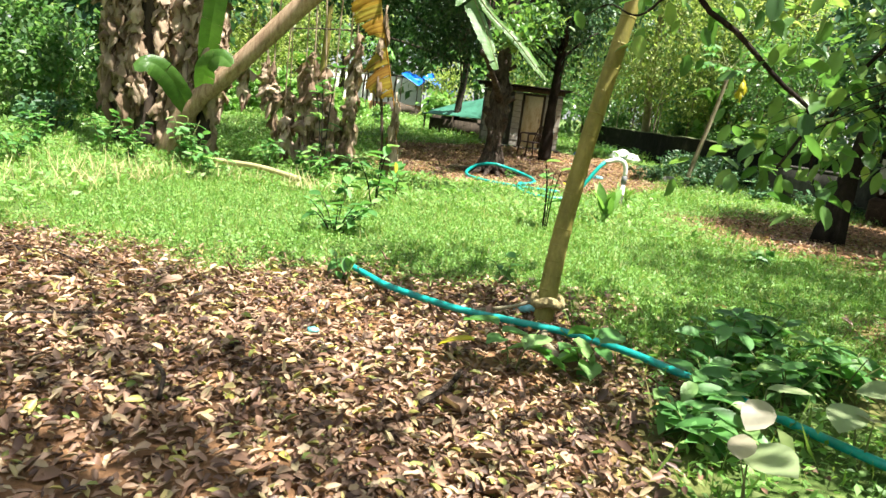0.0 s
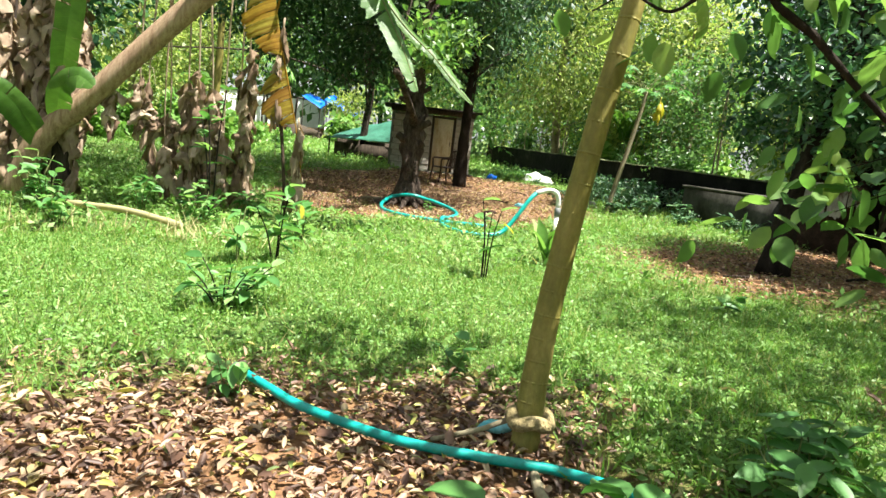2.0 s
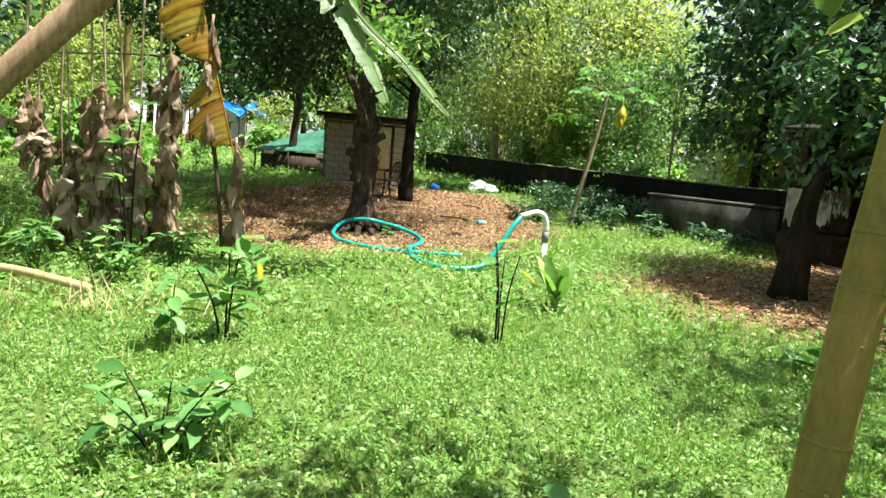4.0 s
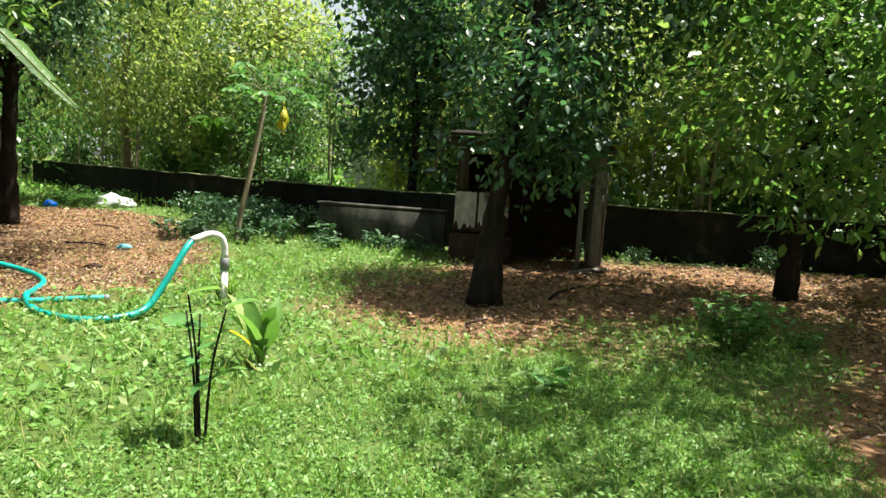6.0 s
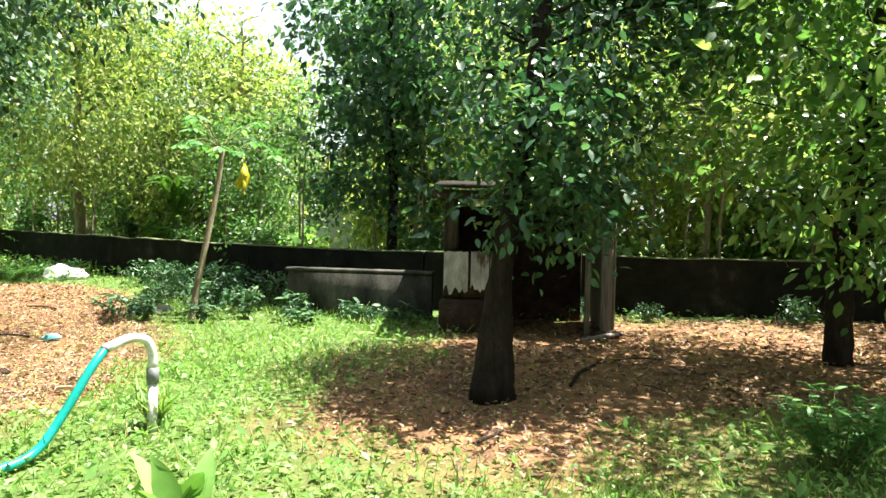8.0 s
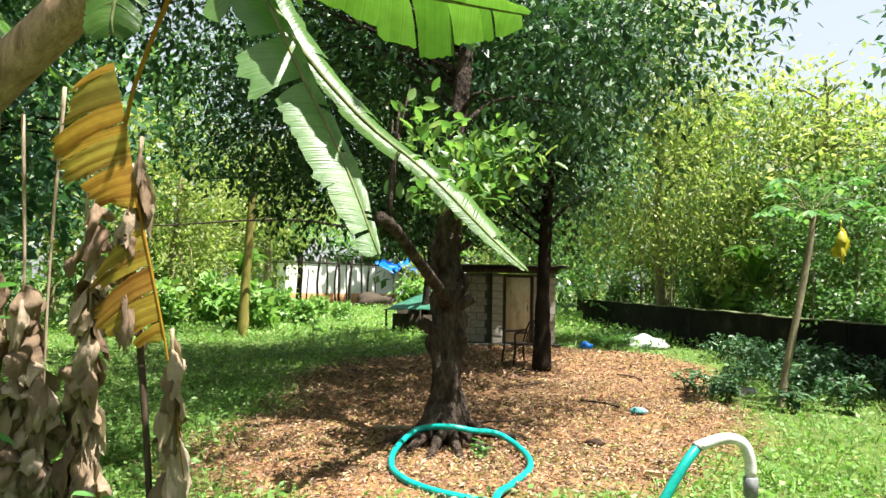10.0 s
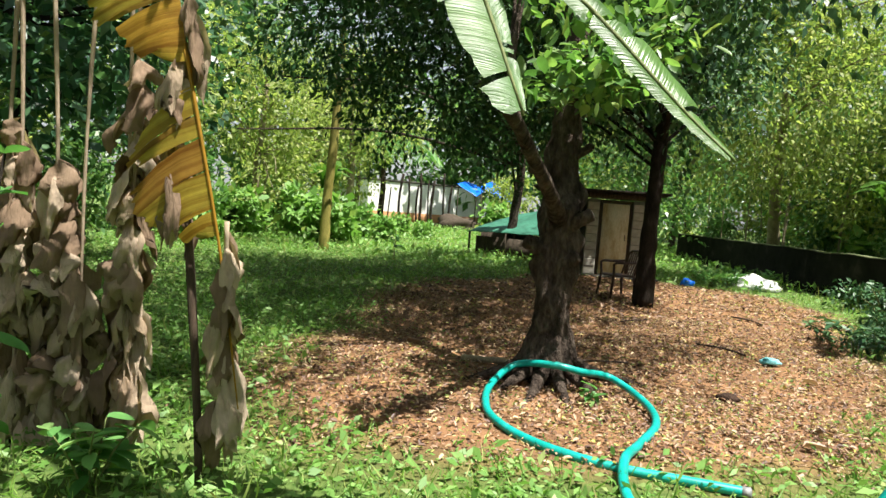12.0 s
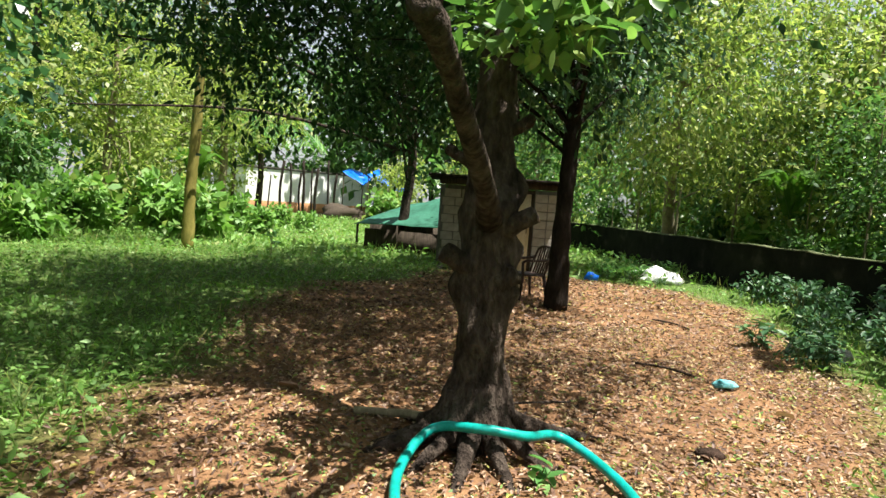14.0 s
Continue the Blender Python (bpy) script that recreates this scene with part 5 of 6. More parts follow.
def banana_clump():
    root = empty("banana_clump", (-4.7, 10.6, 0))
    for i, (x, y, r, h, dx) in enumerate(((-5.5, 10.9, 0.15, 3.6, -0.2), (-4.95, 10.6, 0.17, 4.2, 0.1), (-4.35, 10.75, 0.16, 4.0, 0.15), (-5.2, 11.5, 0.15, 3.8, 0.0), (-3.95, 10.5, 0.13, 2.9, 0.05))):
        part("stem", Shape().tube(smooth_line([(x, y, -0.1), (x + dx * 0.3, y, h * 0.4), (x + dx, y + 0.1, h)], 12), [r] * 5 + [r * 0.9] * 4 + [r * 0.75] * 3, 12, 0.25, True, i), M_STEM_DARK, root, "dark rotting stem")
        for k in range(15):
            a = rng.uniform(0, 6.28)
            q = r * 1.25
            ln = rng.uniform(0.8, 2.3)
            part("dead_leaf", dead_leaf(Shape(), (x + math.cos(a) * q + dx * 0.5, y + math.sin(a) * q, rng.uniform(ln * 0.9 + 0.15, 3.3)), ln, ln * 0.9, 100 + i * 20 + k, 0.17), M_BANANA_DRY, root)
        for k in range(2):
            a = rng.uniform(0, 6.28)
            d = Vector((math.cos(a), math.sin(a), 0))
            t = Vector((x + dx, y + 0.1, h))
            rib = [t, t + d * 0.5 + Vector((0, 0, 0.7)), t + d * 1.1 + Vector((0, 0, 0.7)), t + d * 1.8 + Vector((0, 0, 0.1))]
            lf = part("leaf", banana_leaf(Shape(), rib, 0.5, (0, 0, 1), 0.4, 0.4), M_BANANA, root, "green banana leaf")
    for rib in ([(-3.9, 10.3, 1.3), (-3.75, 10.1, 1.9), (-3.6, 9.95, 2.5), (-3.5, 9.8, 3.0)], [(-3.9, 10.2, 0.9), (-3.75, 10.0, 1.35), (-3.5, 9.85, 1.5), (-3.3, 9.8, 1.4)], [(-4.0, 10.2, 0.6), (-4.2, 9.9, 1.1), (-4.4, 9.7, 1.3), (-4.6, 9.6, 1.2)]):
        part("leaf", banana_leaf(Shape(), rib, 0.34, (0.1, -0.9, 0.4), 0.15, 0.2), M_BANANA, root, "fresh green sucker leaf")
    return tagged(root, "banana clump wrapped in dead brown leaves", "banana clump")


banana_clump()


def young_banana(at, h, label):
    root = empty("young_banana", at)
    x, y, z = at
    part("stem", Shape().tube([(x, y, z - 0.1), (x, y, z + h * 0.5), (x, y, z + h)], [0.1, 0.09, 0.06], 10, 0.1), M_TWIG, root)
    for k in range(7):
        a = 0.9 * k
        d = Vector((math.cos(a), math.sin(a), 0))
        t = Vector((x, y, z + h))
        f = rng.uniform(0.7, 1.1)
        rib = [t, t + d * 0.25 * f + Vector((0, 0, 0.7 * f)), t + d * 0.7 * f + Vector((0, 0, 1.2 * f)), t + d * 1.3 * f + Vector((0, 0, 1.0 * f))]
        part("leaf", banana_leaf(Shape(), rib, 0.5, (0, 0, 1), 0.25, 0.2), M_BANANA, root)
    return tagged(root, label, "banana plant", "young banana plants")


young_banana((8.1, 24.6, 0), 1.7, "young green banana plant beyond the wall")
young_banana((-9.0, 33.0, 0), 1.6, "young green banana plant among the weeds")


# ---- garden hoses and pipe ----
def hose(name, pts, r, label, ends=()):
    root = empty(name, pts[0])
    line = smooth_line(pts, 160)
    part("hose_wall", Shape().tube(line, r, 12, 0.0), M_HOSE, root)
    a, b = line[-1], line[-2]
    part("cut_end", Shape().tube([b, a, a + (a - b).normalized() * 0.006], [r * 1.03, r * 1.06, r * 0.8], 12), M_PVC_GREY, root, "dull grey cut end")
    a, b = line[0], line[1]
    part("hose_clip", Shape().tube([a, a.lerp(b, 0.5), b], [r * 1.12, r * 1.16, r * 1.12], 12), M_PVC_GREY, root, "grey metal hose clip")
    return tagged(root, label, "hose")


hose("garden_hose", [(2.14, 10.67, 0.66), (2.03, 10.6, 0.55), (1.87, 10.55, 0.31), (1.7, 10.5, 0.1), (1.5, 10.42, 0.05), (1.2, 10.42, 0.05), (1.02, 10.68, 0.05), (0.93, 11.0, 0.06), (0.95, 11.38, 0.1), (1.08, 11.8, 0.06), (1.25, 12.3, 0.06), (1.22, 12.75, 0.08),
     (1.0, 13.25, 0.12), (0.74, 13.0, 0.2), (0.5, 12.95, 0.24), (0.2, 13.1, 0.17), (0.04, 12.7, 0.08), (0.07, 12.2, 0.05), (0.22, 11.85, 0.05), (0.45, 11.6, 0.05), (0.7, 11.45, 0.05), (0.95, 11.38, 0.045), (1.3, 11.32, 0.05), (1.6, 11.28, 0.05)], 0.029,
     "turquoise garden hose looped before the knotty tree")
hose("garden_hose", [(-0.5, 4.9, 0.09), (-0.3, 4.74, 0.06), (-0.12, 4.58, 0.05), (0.27, 4.34, 0.05), (0.6, 4.24, 0.05), (0.92, 4.16, 0.05), (1.2, 4.0, 0.05), (1.43, 3.82, 0.04), (1.69, 3.52, 0.04), (1.91, 3.25, 0.04), (2.3, 2.8, 0.05), (3.0, 2.2, 0.04)], 0.021,
     "turquoise garden hose lying across fallen leaves")


def standpipe():
    root = empty("water_pipe", (2.46, 10.7, 0))
    part("riser", Shape().tube([(2.46, 10.7, -0.1), (2.46, 10.7, 0.36)], 0.034, 12), M_PVC, root)
    part("coupling", Shape().tube([(2.46, 10.7, 0.36), (2.46, 10.7, 0.365), (2.46, 10.7, 0.475), (2.46, 10.7, 0.48)], [0.034, 0.042, 0.042, 0.034], 12), M_PVC_GREY, root, "grey taped joint")
    part("elbow", Shape().tube(smooth_line([(2.46, 10.7, 0.48), (2.455, 10.7, 0.58), (2.41, 10.695, 0.68), (2.3, 10.69, 0.705), (2.12, 10.665, 0.65)], 14), 0.033, 12), M_PVC, root, "white bent pipe end")
    return tagged(root, "white plastic standpipe with a bent outlet", "water pipe")


standpipe()


# ---- chair ----
def plastic_chair(m):
    root = new("plastic_chair")
    root.matrix_basis = m

    def bit(name, sh):
        ob = new(name, sh.mesh(name, M_CHAIR))
        ob.parent = root
        return ob

    bit("seat", Shape().box((-0.24, -0.23, 0.39), (0.24, 0.22, 0.425), None, 0.015))
    for x in (-0.22, 0.22):
        bit("leg", Shape().tube([(x * 1.15, 0.25, 0), (x, 0.2, 0.4)], [0.02, 0.03], 8))
        bit("leg", Shape().tube([(x * 1.2, -0.27, 0), (x * 1.08, -0.22, 0.41), (x * 1.1, -0.24, 0.62)], [0.02, 0.028, 0.022], 8))
        bit("armrest", Shape().tube(smooth_line([(x * 1.1, -0.25, 0.6), (x * 1.18, -0.18, 0.65), (x * 1.2, 0.05, 0.65), (x * 1.05, 0.27, 0.67)], 8), 0.024, 8))
        bit("back_post", Shape().tube(smooth_line([(x, 0.2, 0.41), (x * 1.02, 0.27, 0.65), (x * 0.85, 0.33, 0.84)], 6), 0.02, 8))
    bit("top_rail", Shape().tube(smooth_line([(-0.19, 0.33, 0.83), (-0.1, 0.35, 0.87), (0.1, 0.35, 0.87), (0.19, 0.33, 0.83)], 8), 0.024, 8))
    for k in range(5):
        x = -0.14 + 0.07 * k
        bit("back_slat", Shape().tube([(x, 0.21, 0.42), (x, 0.29, 0.65), (x * 0.95, 0.345, 0.86)], 0.014, 6))
    return tagged(root, "dark brown plastic armchair beside a tree trunk", "chair")


plastic_chair(pose(1.58, 20.25, 0.02, 0, 0, -65))


# ---- net shelter, far house, car, tarpaulin ----
def sheet(name, corners, nu, nv, sag, mat, parent, thick=0.02):
    a, b, c, d = (Vector(q) for q in corners)
    vs, fs = [], []
    for layer in (0, -thick):
        for j in range(nv + 1):
            for i in range(nu + 1):
                u, v = i / nu, j / nv
                p = a.lerp(b, u).lerp(d.lerp(c, u), v)
                p.z += layer - sag * math.sin(math.pi * u) * math.sin(math.pi * v) * (1 + 0.5 * noise.noise(p * 1.2)) + 0.05 * noise.noise(p * 2.2)
                vs.append(p)
    k = (nu + 1) * (nv + 1)
    for j in range(nv):
        for i in range(nu):
            q = j * (nu + 1) + i
            fs += [(q, q + 1, q + nu + 2, q + nu + 1), (k + q, k + q + nu + 1, k + q + nu + 2, k + q + 1)]
    rim = [i for i in range(nu + 1)] + [j * (nu + 1) + nu for j in range(1, nv + 1)] + [nv * (nu + 1) + i for i in range(nu - 1, -1, -1)] + [j * (nu + 1) for j in range(nv - 1, 0, -1)]
    for i in range(len(rim)):
        q, r = rim[i], rim[(i + 1) % len(rim)]
        fs.append((q, q + k, r + k, r))
    return part(name, Shape().add(vs, fs), mat, parent)


def net_shelter():
    root = empty("net_shelter", (-1.2, 28.0, 0))
    sheet("net", [(-2.5, 28.3, 0.75), (0.2, 27.3, 0.85), (0.5, 29.3, 1.8), (-1.3, 30.0, 1.3)], 14, 8, 0.12, M_NET, root)
    for x, y, h in ((-2.4, 28.35, 0.74), (0.12, 27.4, 0.82), (0.42, 29.2, 1.72), (-1.25, 29.9, 1.22), (-1.2, 27.85, 0.78)):
        part("post", Shape().tube([(x, y, -0.1), (x, y, h)], 0.035, 7, 0.2), M_WOOD_DARK, root)
    part("back_panel", Shape().box((-2.2, 29.6, -0.05), (0.3, 29.64, 0.72)), M_WOOD_DARK, root)
    part("low_panel", Shape().box((-2.3, 0, -0.05), (0.2, 0.04, 0.62), pose(0, 27.4, 0, 0, 0, -26.5) @ pose(-0.2, 0.05, 0)), M_WOOD_DARK, root, "dark board side")
    return tagged(root, "low animal shelter roofed with green shade net", "shelter")


net_shelter()


def far_house():
    root = empty("white_house", (-11.5, 62, 0))
    body = Shape()
    x0, x1, y0, y1, h = -17.0, -6.6, 60.0, 67.0, 3.1
    body.box((x0, y0, 0), (x1, y0 + 0.25, h))
    body.box((x0, y1 - 0.25, 0), (x1, y1, h)).box((x0, y0 + 0.25, 0), (x0 + 0.25, y1 - 0.25, h)).box((x1 - 0.25, y0 + 0.25, 0), (x1, y1 - 0.25, h))
    part("wall", body, M_WHITEWASH, root, smooth=False)
    part("plinth", Shape().box((x0 - 0.06, y0 - 0.06, -0.1), (x1 + 0.06, y0 - 0.004, 0.75), None, 0.02), M_PLINTH, root, "orange-brown painted plinth")
    part("roof", Shape().box((x0 - 0.1, y0 - 0.08, h + 0.004), (x1 + 0.5, y1 + 0.5, h + 0.16), None, 0.02), M_CONCRETE, root, "flat grey concrete roof")
    root.rotation_euler.z = radians(38)
    return tagged(root, "white single-storey house behind the trees", "house")


far_house()


def far_stake(x, y, h, r):
    ob = new("thin_trunk", Shape().tube(smooth_line([(x, y, -0.1), (x + 0.1 * math.sin(x * 5), y, h * 0.5), (x + 0.15 * math.sin(x * 9), y, h)], 6), r, 7, 0.2).mesh("thin_trunk", M_BARK_DARK))
    return tagged(ob, "slim dark trunk standing before the white house", "trunk", "slim trunks before the house")


for k in range(9):
    far_stake(-12.4 + 0.62 * k + 0.2 * math.sin(k * 3.0), 55.0 + 1.5 * math.sin(k * 7.0), 2.6 + 1.2 * abs(math.sin(k * 2.0)), 0.05 + 0.05 * abs(math.sin(k * 5.0)))


def tiled_house():
    root = empty("tiled_house", (22, 27, 0))
    part("wall", Shape().box((17.5, 25.5, 0), (27, 33, 3.4)), M_WHITEWASH, root, smooth=False)
    part("roof", Shape().add([(16.8, 24.8, 3.404), (27.7, 24.8, 3.404), (27.7, 33.7, 3.404), (16.8, 33.7, 3.404), (19, 29.2, 6.2), (25, 29.2, 6.2)], [(0, 1, 5, 4), (1, 2, 5), (2, 3, 4, 5), (3, 0, 4), (3, 2, 1, 0)]), M_TILE, root, "faded pink tiled roof", False)
    part("window", Shape().box((20, 25.42, 1.0), (21.4, 25.496, 2.2), None, 0.01), M_GLASS, root)
    return tagged(root, "house with a faded tiled roof beyond the trees", "house")


tiled_house()


def car():
    root = empty("parked_car", (-4.6, 57, 0))
    body = Shape()
    prof = [(-2.0, 0.35), (2.0, 0.35), (2.05, 0.75), (1.9, 0.95), (1.15, 1.02), (-1.75, 1.05), (-2.05, 0.8)]
    cab = [(1.15, 1.0), (0.55, 1.5), (-1.2, 1.52), (-1.75, 1.03)]

    def loft(sh, pr, w0, w1):
        n = len(pr)
        vs = [(-4.6 + s * (w0 if z < 1.2 else w1), 57 - y, z) for s in (-1, 1) for y, z in pr]
        fs = [tuple(range(n)), tuple(range(2 * n - 1, n - 1, -1))] + [(i, n + i, n + (i + 1) % n, (i + 1) % n) for i in range(n)]
        return sh.add(vs, fs)

    part("body", loft(body, prof, 0.82, 0.82), M_CAR, root, smooth=False)
    part("cabin", loft(Shape(), cab, 0.74, 0.62), M_CAR, root, smooth=False)
    part("windscreen", Shape().add([(-5.24, 57 - 1.13, 1.05), (-3.96, 57 - 1.13, 1.05), (-4.04, 57 - 0.63, 1.46), (-5.16, 57 - 0.63, 1.46)], [(0, 1, 2, 3)]), M_GLASS, root)
    for sx in (-1, 1):
        part("headlight", Shape().box((-4.6 + sx * 0.6 - 0.14, 57 - 2.06, 0.68), (-4.6 + sx * 0.6 + 0.14, 57 - 1.98, 0.82), None, 0.02), M_GLASS, root)
        for y in (-1.3, 1.3):
            part("wheel", Shape().tube([(-4.6 + sx * 0.66, 57 + y, 0.31), (-4.6 + sx * 0.7, 57 + y, 0.31), (-4.6 + sx * 0.86, 57 + y, 0.31)], [0.3, 0.32, 0.3], 18), M_TYRE, root)
    part("number_plate", Shape().box((-4.85, 57 - 2.09, 0.5), (-4.35, 57 - 2.062, 0.6)), M_PVC, root)
    return tagged(root, "white car parked under a blue tarpaulin", "car")


car()


def tarpaulin(corners, posts, label):
    root = empty("tarpaulin", (corners[0][0], corners[0][1], 0))
    sheet("canvas", corners, 10, 6, 0.2, M_TARP, root)
    for x, y, h in posts:
        part("pole", Shape().tube([(x, y, -0.1), (x, y, h)], 0.04, 7, 0.1), M_WOOD_DARK, root)
    return tagged(root, label, "tarpaulin")


tarpaulin([(-7.4, 55.5, 3.2), (-5.9, 55.5, 2.4), (-5.6, 58.5, 3.0), (-7.2, 58.5, 3.6)], [(-7.3, 55.6, 3.15), (-5.95, 55.6, 2.35), (-5.7, 58.4, 2.95)], "bright blue tarpaulin stretched between poles")
tarpaulin([(-5.6, 55.0, 3.1), (-3.0, 55.2, 1.9), (-2.8, 59.0, 2.4), (-5.3, 59.0, 3.7)], [(-5.5, 55.1, 3.0), (-3.1, 55.3, 1.85), (-2.9, 58.9, 2.35)], "bright blue tarpaulin sloping over a parked car")


# ---- papaya ----
def papaya():
    root = empty("papaya_tree", (4.98, 16.0, 0))
    pts = smooth_line([(4.93, 16.0, -0.1), (5.0, 16.0, 0.4), (5.33, 16.0, 2.1), (5.42, 16.0, 2.75)], 14)
    part("trunk", Shape().tube(pts, [0.06 - 0.002 * i for i in range(14)], 9, 0.12), M_BARK_PALE, root)
    top = pts[-1]
    P, D, N, L = [], [], [], []
    st = Shape()
    for k in range(15):
        a, up = 2.4 * k, rng.uniform(-0.35, 0.9)
        d = Vector((math.cos(a), math.sin(a), up)).normalized()
        e = top + d * rng.uniform(0.5, 0.85)
        st.tube(smooth_line([top + Vector((0, 0, -0.02 * k)), top.lerp(e, 0.5) + Vector((0, 0, 0.06)), e], 5), 0.009, 5)
        for j in range(9):
            b = (j - 4) * 0.55
            h = Vector((math.cos(a + b), math.sin(a + b), -0.25))
            P.append(e), D.append(h), N.append((rng.normal() * 0.2, rng.normal() * 0.2, 1)), L.append(rng.uniform(0.16, 0.28))
    part("leafstalk", st, M_TWIG, root)
    part("crown", leaves_mesh("crown", np.array([tuple(p) for p in P]), np.array([tuple(p) for p in D]), np.array(N), np.array(L), 0.42, M_LEAF_WEED, True, 0.1, 0.2), M_LEAF_WEED, root)
    part("withered_leaf", dead_leaf(Shape(), (5.7, 15.85, 2.6), 0.5, 0.4, 5, 0.1), M_YELLOW_LEAF, root, "yellow withered leaf")
    return tagged(root, "young leaning papaya tree with lobed leaves", "papaya tree")


papaya()


# ---- small plants ----
def plant(name, at, stems, height, leaf, mat, label, category="plant", spread=0.25, per=7, width=0.6, rise=0.2, stem_mat=None, extra=(), tip=False, fold=0.15):
    root = empty(name, at)
    x, y, z = at
    P, D, N, L = [], [], [], []
    for k in range(stems):
        a = 2.4 * k + x
        tp = Vector((x + math.cos(a) * spread * rng.uniform(0.4, 1), y + math.sin(a) * spread * rng.uniform(0.4, 1), z + height * rng.uniform(0.7, 1)))
        b = Vector((x + math.cos(a) * 0.02, y + math.sin(a) * 0.02, z - 0.05))
        line = smooth_line([b, b.lerp(tp, 0.5) + Vector((math.cos(a) * -0.02, 0, height * 0.08)), tp], 8)
        part("stem", Shape().tube(line, [0.006 * height ** 0.5 + 0.003 - 0.0005 * i for i in range(8)], 6, 0.1), stem_mat or M_TWIG, root)
        for j in range(per):
            s = (1.0 if tip else rng.uniform(0.3, 1.0))
            q = line[min(7, int(s * 7.99))]
            c = rng.uniform(0, 6.28)
            P.append(tuple(q)), D.append((math.cos(c), math.sin(c), rise + 0.3 * rng.normal())), N.append((0.25 * rng.normal(), 0.25 * rng.normal(), 1)), L.append(leaf * rng.uniform(0.6, 1.2))
    me = leaves_mesh("foliage", np.array(P), np.array(D), np.array(N), np.array(L), width, mat, True, fold, 0.25)
    part("foliage", me, mat, root)
    for p, d, l in extra:
        part("yellow_leaf", leaves_mesh("yellow_leaf", np.array([p]), np.array([d]), np.array([(0.1, 0.1, 1)]), np.array([l]), 0.55, M_YELLOW_LEAF, True, 0.15, 0.3), M_YELLOW_LEAF, root, "yellow dying leaf")
    return tagged(root, label, category)


plant("sapling", (1.08, 7.72, 0), 4, 0.78, 0.14, M_LEAF_WEED, "spindly sapling with a few pale leaves", "sapling", 0.16, 4, 0.6, 0.1, M_BARK_DARK, [((1.2, 7.7, 0.55), (1, -0.3, -0.4), 0.13)])
plant("broadleaf_plant", (1.9, 8.78, 0), 8, 0.2, 0.33, M_GRASS, "upright broad-leaved plant in the grass", "plant", 0.1, 2, 0.36, 2.6)
plant("grass_tuft", (2.5, 10.78, 0), 16, 0.22, 0.2, M_BLADE, "tuft of grass round the water pipe", "grass tuft", 0.16, 6, 0.09, 1.6)
plant("sapling", (-0.8, 7.7, 0), 3, 0.7, 0.19, M_LEAF_WEED, "leafy sapling with large dull leaves", "sapling", 0.28, 7, 0.55, 0.0, M_BARK_DARK, [((-0.6, 7.6, 0.55), (0.3, -0.3, -0.8), 0.12)])
plant("sapling", (-0.75, 9.0, 0), 3, 0.42, 0.2, M_LEAF_WEED, "small broad-leaved sapling at the grass edge", "sapling", 0.2, 5, 0.55, 0.3)
plant("sapling", (-0.85, 6.1, 0), 9, 0.36, 0.12, M_LEAF_WEED, "dark scrubby weed in the meadow", "weed", 0.35, 9, 0.5, 0.1, M_BARK_DARK)
plant("sapling", (-1.1, 7.5, 0), 2, 0.6, 0.16, M_LEAF_WEED, "thin weed with broad leaves in the grass", "weed", 0.2, 7, 0.55, 0.1)
plant("sapling", (-3.7, 24.0, 0), 2, 0.9, 0.2, M_LEAF_WEED, "young sapling in open grass", "sapling", 0.12, 10, 0.5, 0.1, M_BARK_PALE)
plant("sapling", (-1.98, 9.95, 0), 3, 1.6, 0.2, M_LEAF_WEED, "glossy-leaved sapling among dead banana leaves", "sapling", 0.25, 9, 0.42, 0.3, M_BARK_DARK)
plant("bush", (5.5, 7.15, 0), 26, 0.5, 0.09, M_LEAF_WEED, "dense low green bush on bare ground", "bush", 0.42, 24, 0.4, 0.3)
plant("bush", (6.3, 6.9, 0), 8, 0.25, 0.1, M_LEAF_WEED, "small low weed bush on bare ground", "bush", 0.25, 10, 0.45, 0.3)
for x, y, h in ((1.75, 4.0, 0.3), (2.05, 4.35, 0.3), (2.3, 3.9, 0.28), (1.55, 3.55, 0.2), (1.35, 3.15, 0.18), (1.95, 3.7, 0.25)):
    tagged(plant("weed", (x, y, 0), 8, h, 0.13, M_LEAF_WEED, "lush green weed beside the hose", "weed", 0.22, 9, 0.5, 0.2), group="weeds by the hose")
plant("seedling", (0.62, 3.62, 0), 3, 0.22, 0.2, M_LEAF_WEED, "seedling with broad green leaves in fallen leaves", "seedling", 0.14, 3, 0.65, 0.0, None, [((0.42, 3.62, 0.12), (-1, 0.1, 0.0), 0.18)])
plant("seedling", (0.97, 3.72, 0), 3, 0.2, 0.17, M_LEAF_WEED, "seedling with pale green leaves in fallen leaves", "seedling", 0.12, 4, 0.7, 0.0)
plant("seedling", (-0.5, 4.75, 0), 3, 0.2, 0.12, M_LEAF_WEED, "small seedling at the hose end", "seedling", 0.1, 5, 0.6, 0.2)
plant("seedling", (0.6, 5.3, 0), 3, 0.18, 0.11, M_LEAF_WEED, "small seedling at the leaf litter's edge", "seedling", 0.1, 5, 0.6, 0.2)
plant("seedling", (3.25, 7.4, 0), 4, 0.14, 0.17, M_LEAF_WEED, "low rosette of broad leaves", "seedling", 0.12, 3, 0.55, 0.1)
plant("seedling", (0.8, 12.75, 0), 3, 0.14, 0.12, M_LEAF_WEED, "small seedling by the tree roots", "seedling", 0.1, 4, 0.5, 0.2)
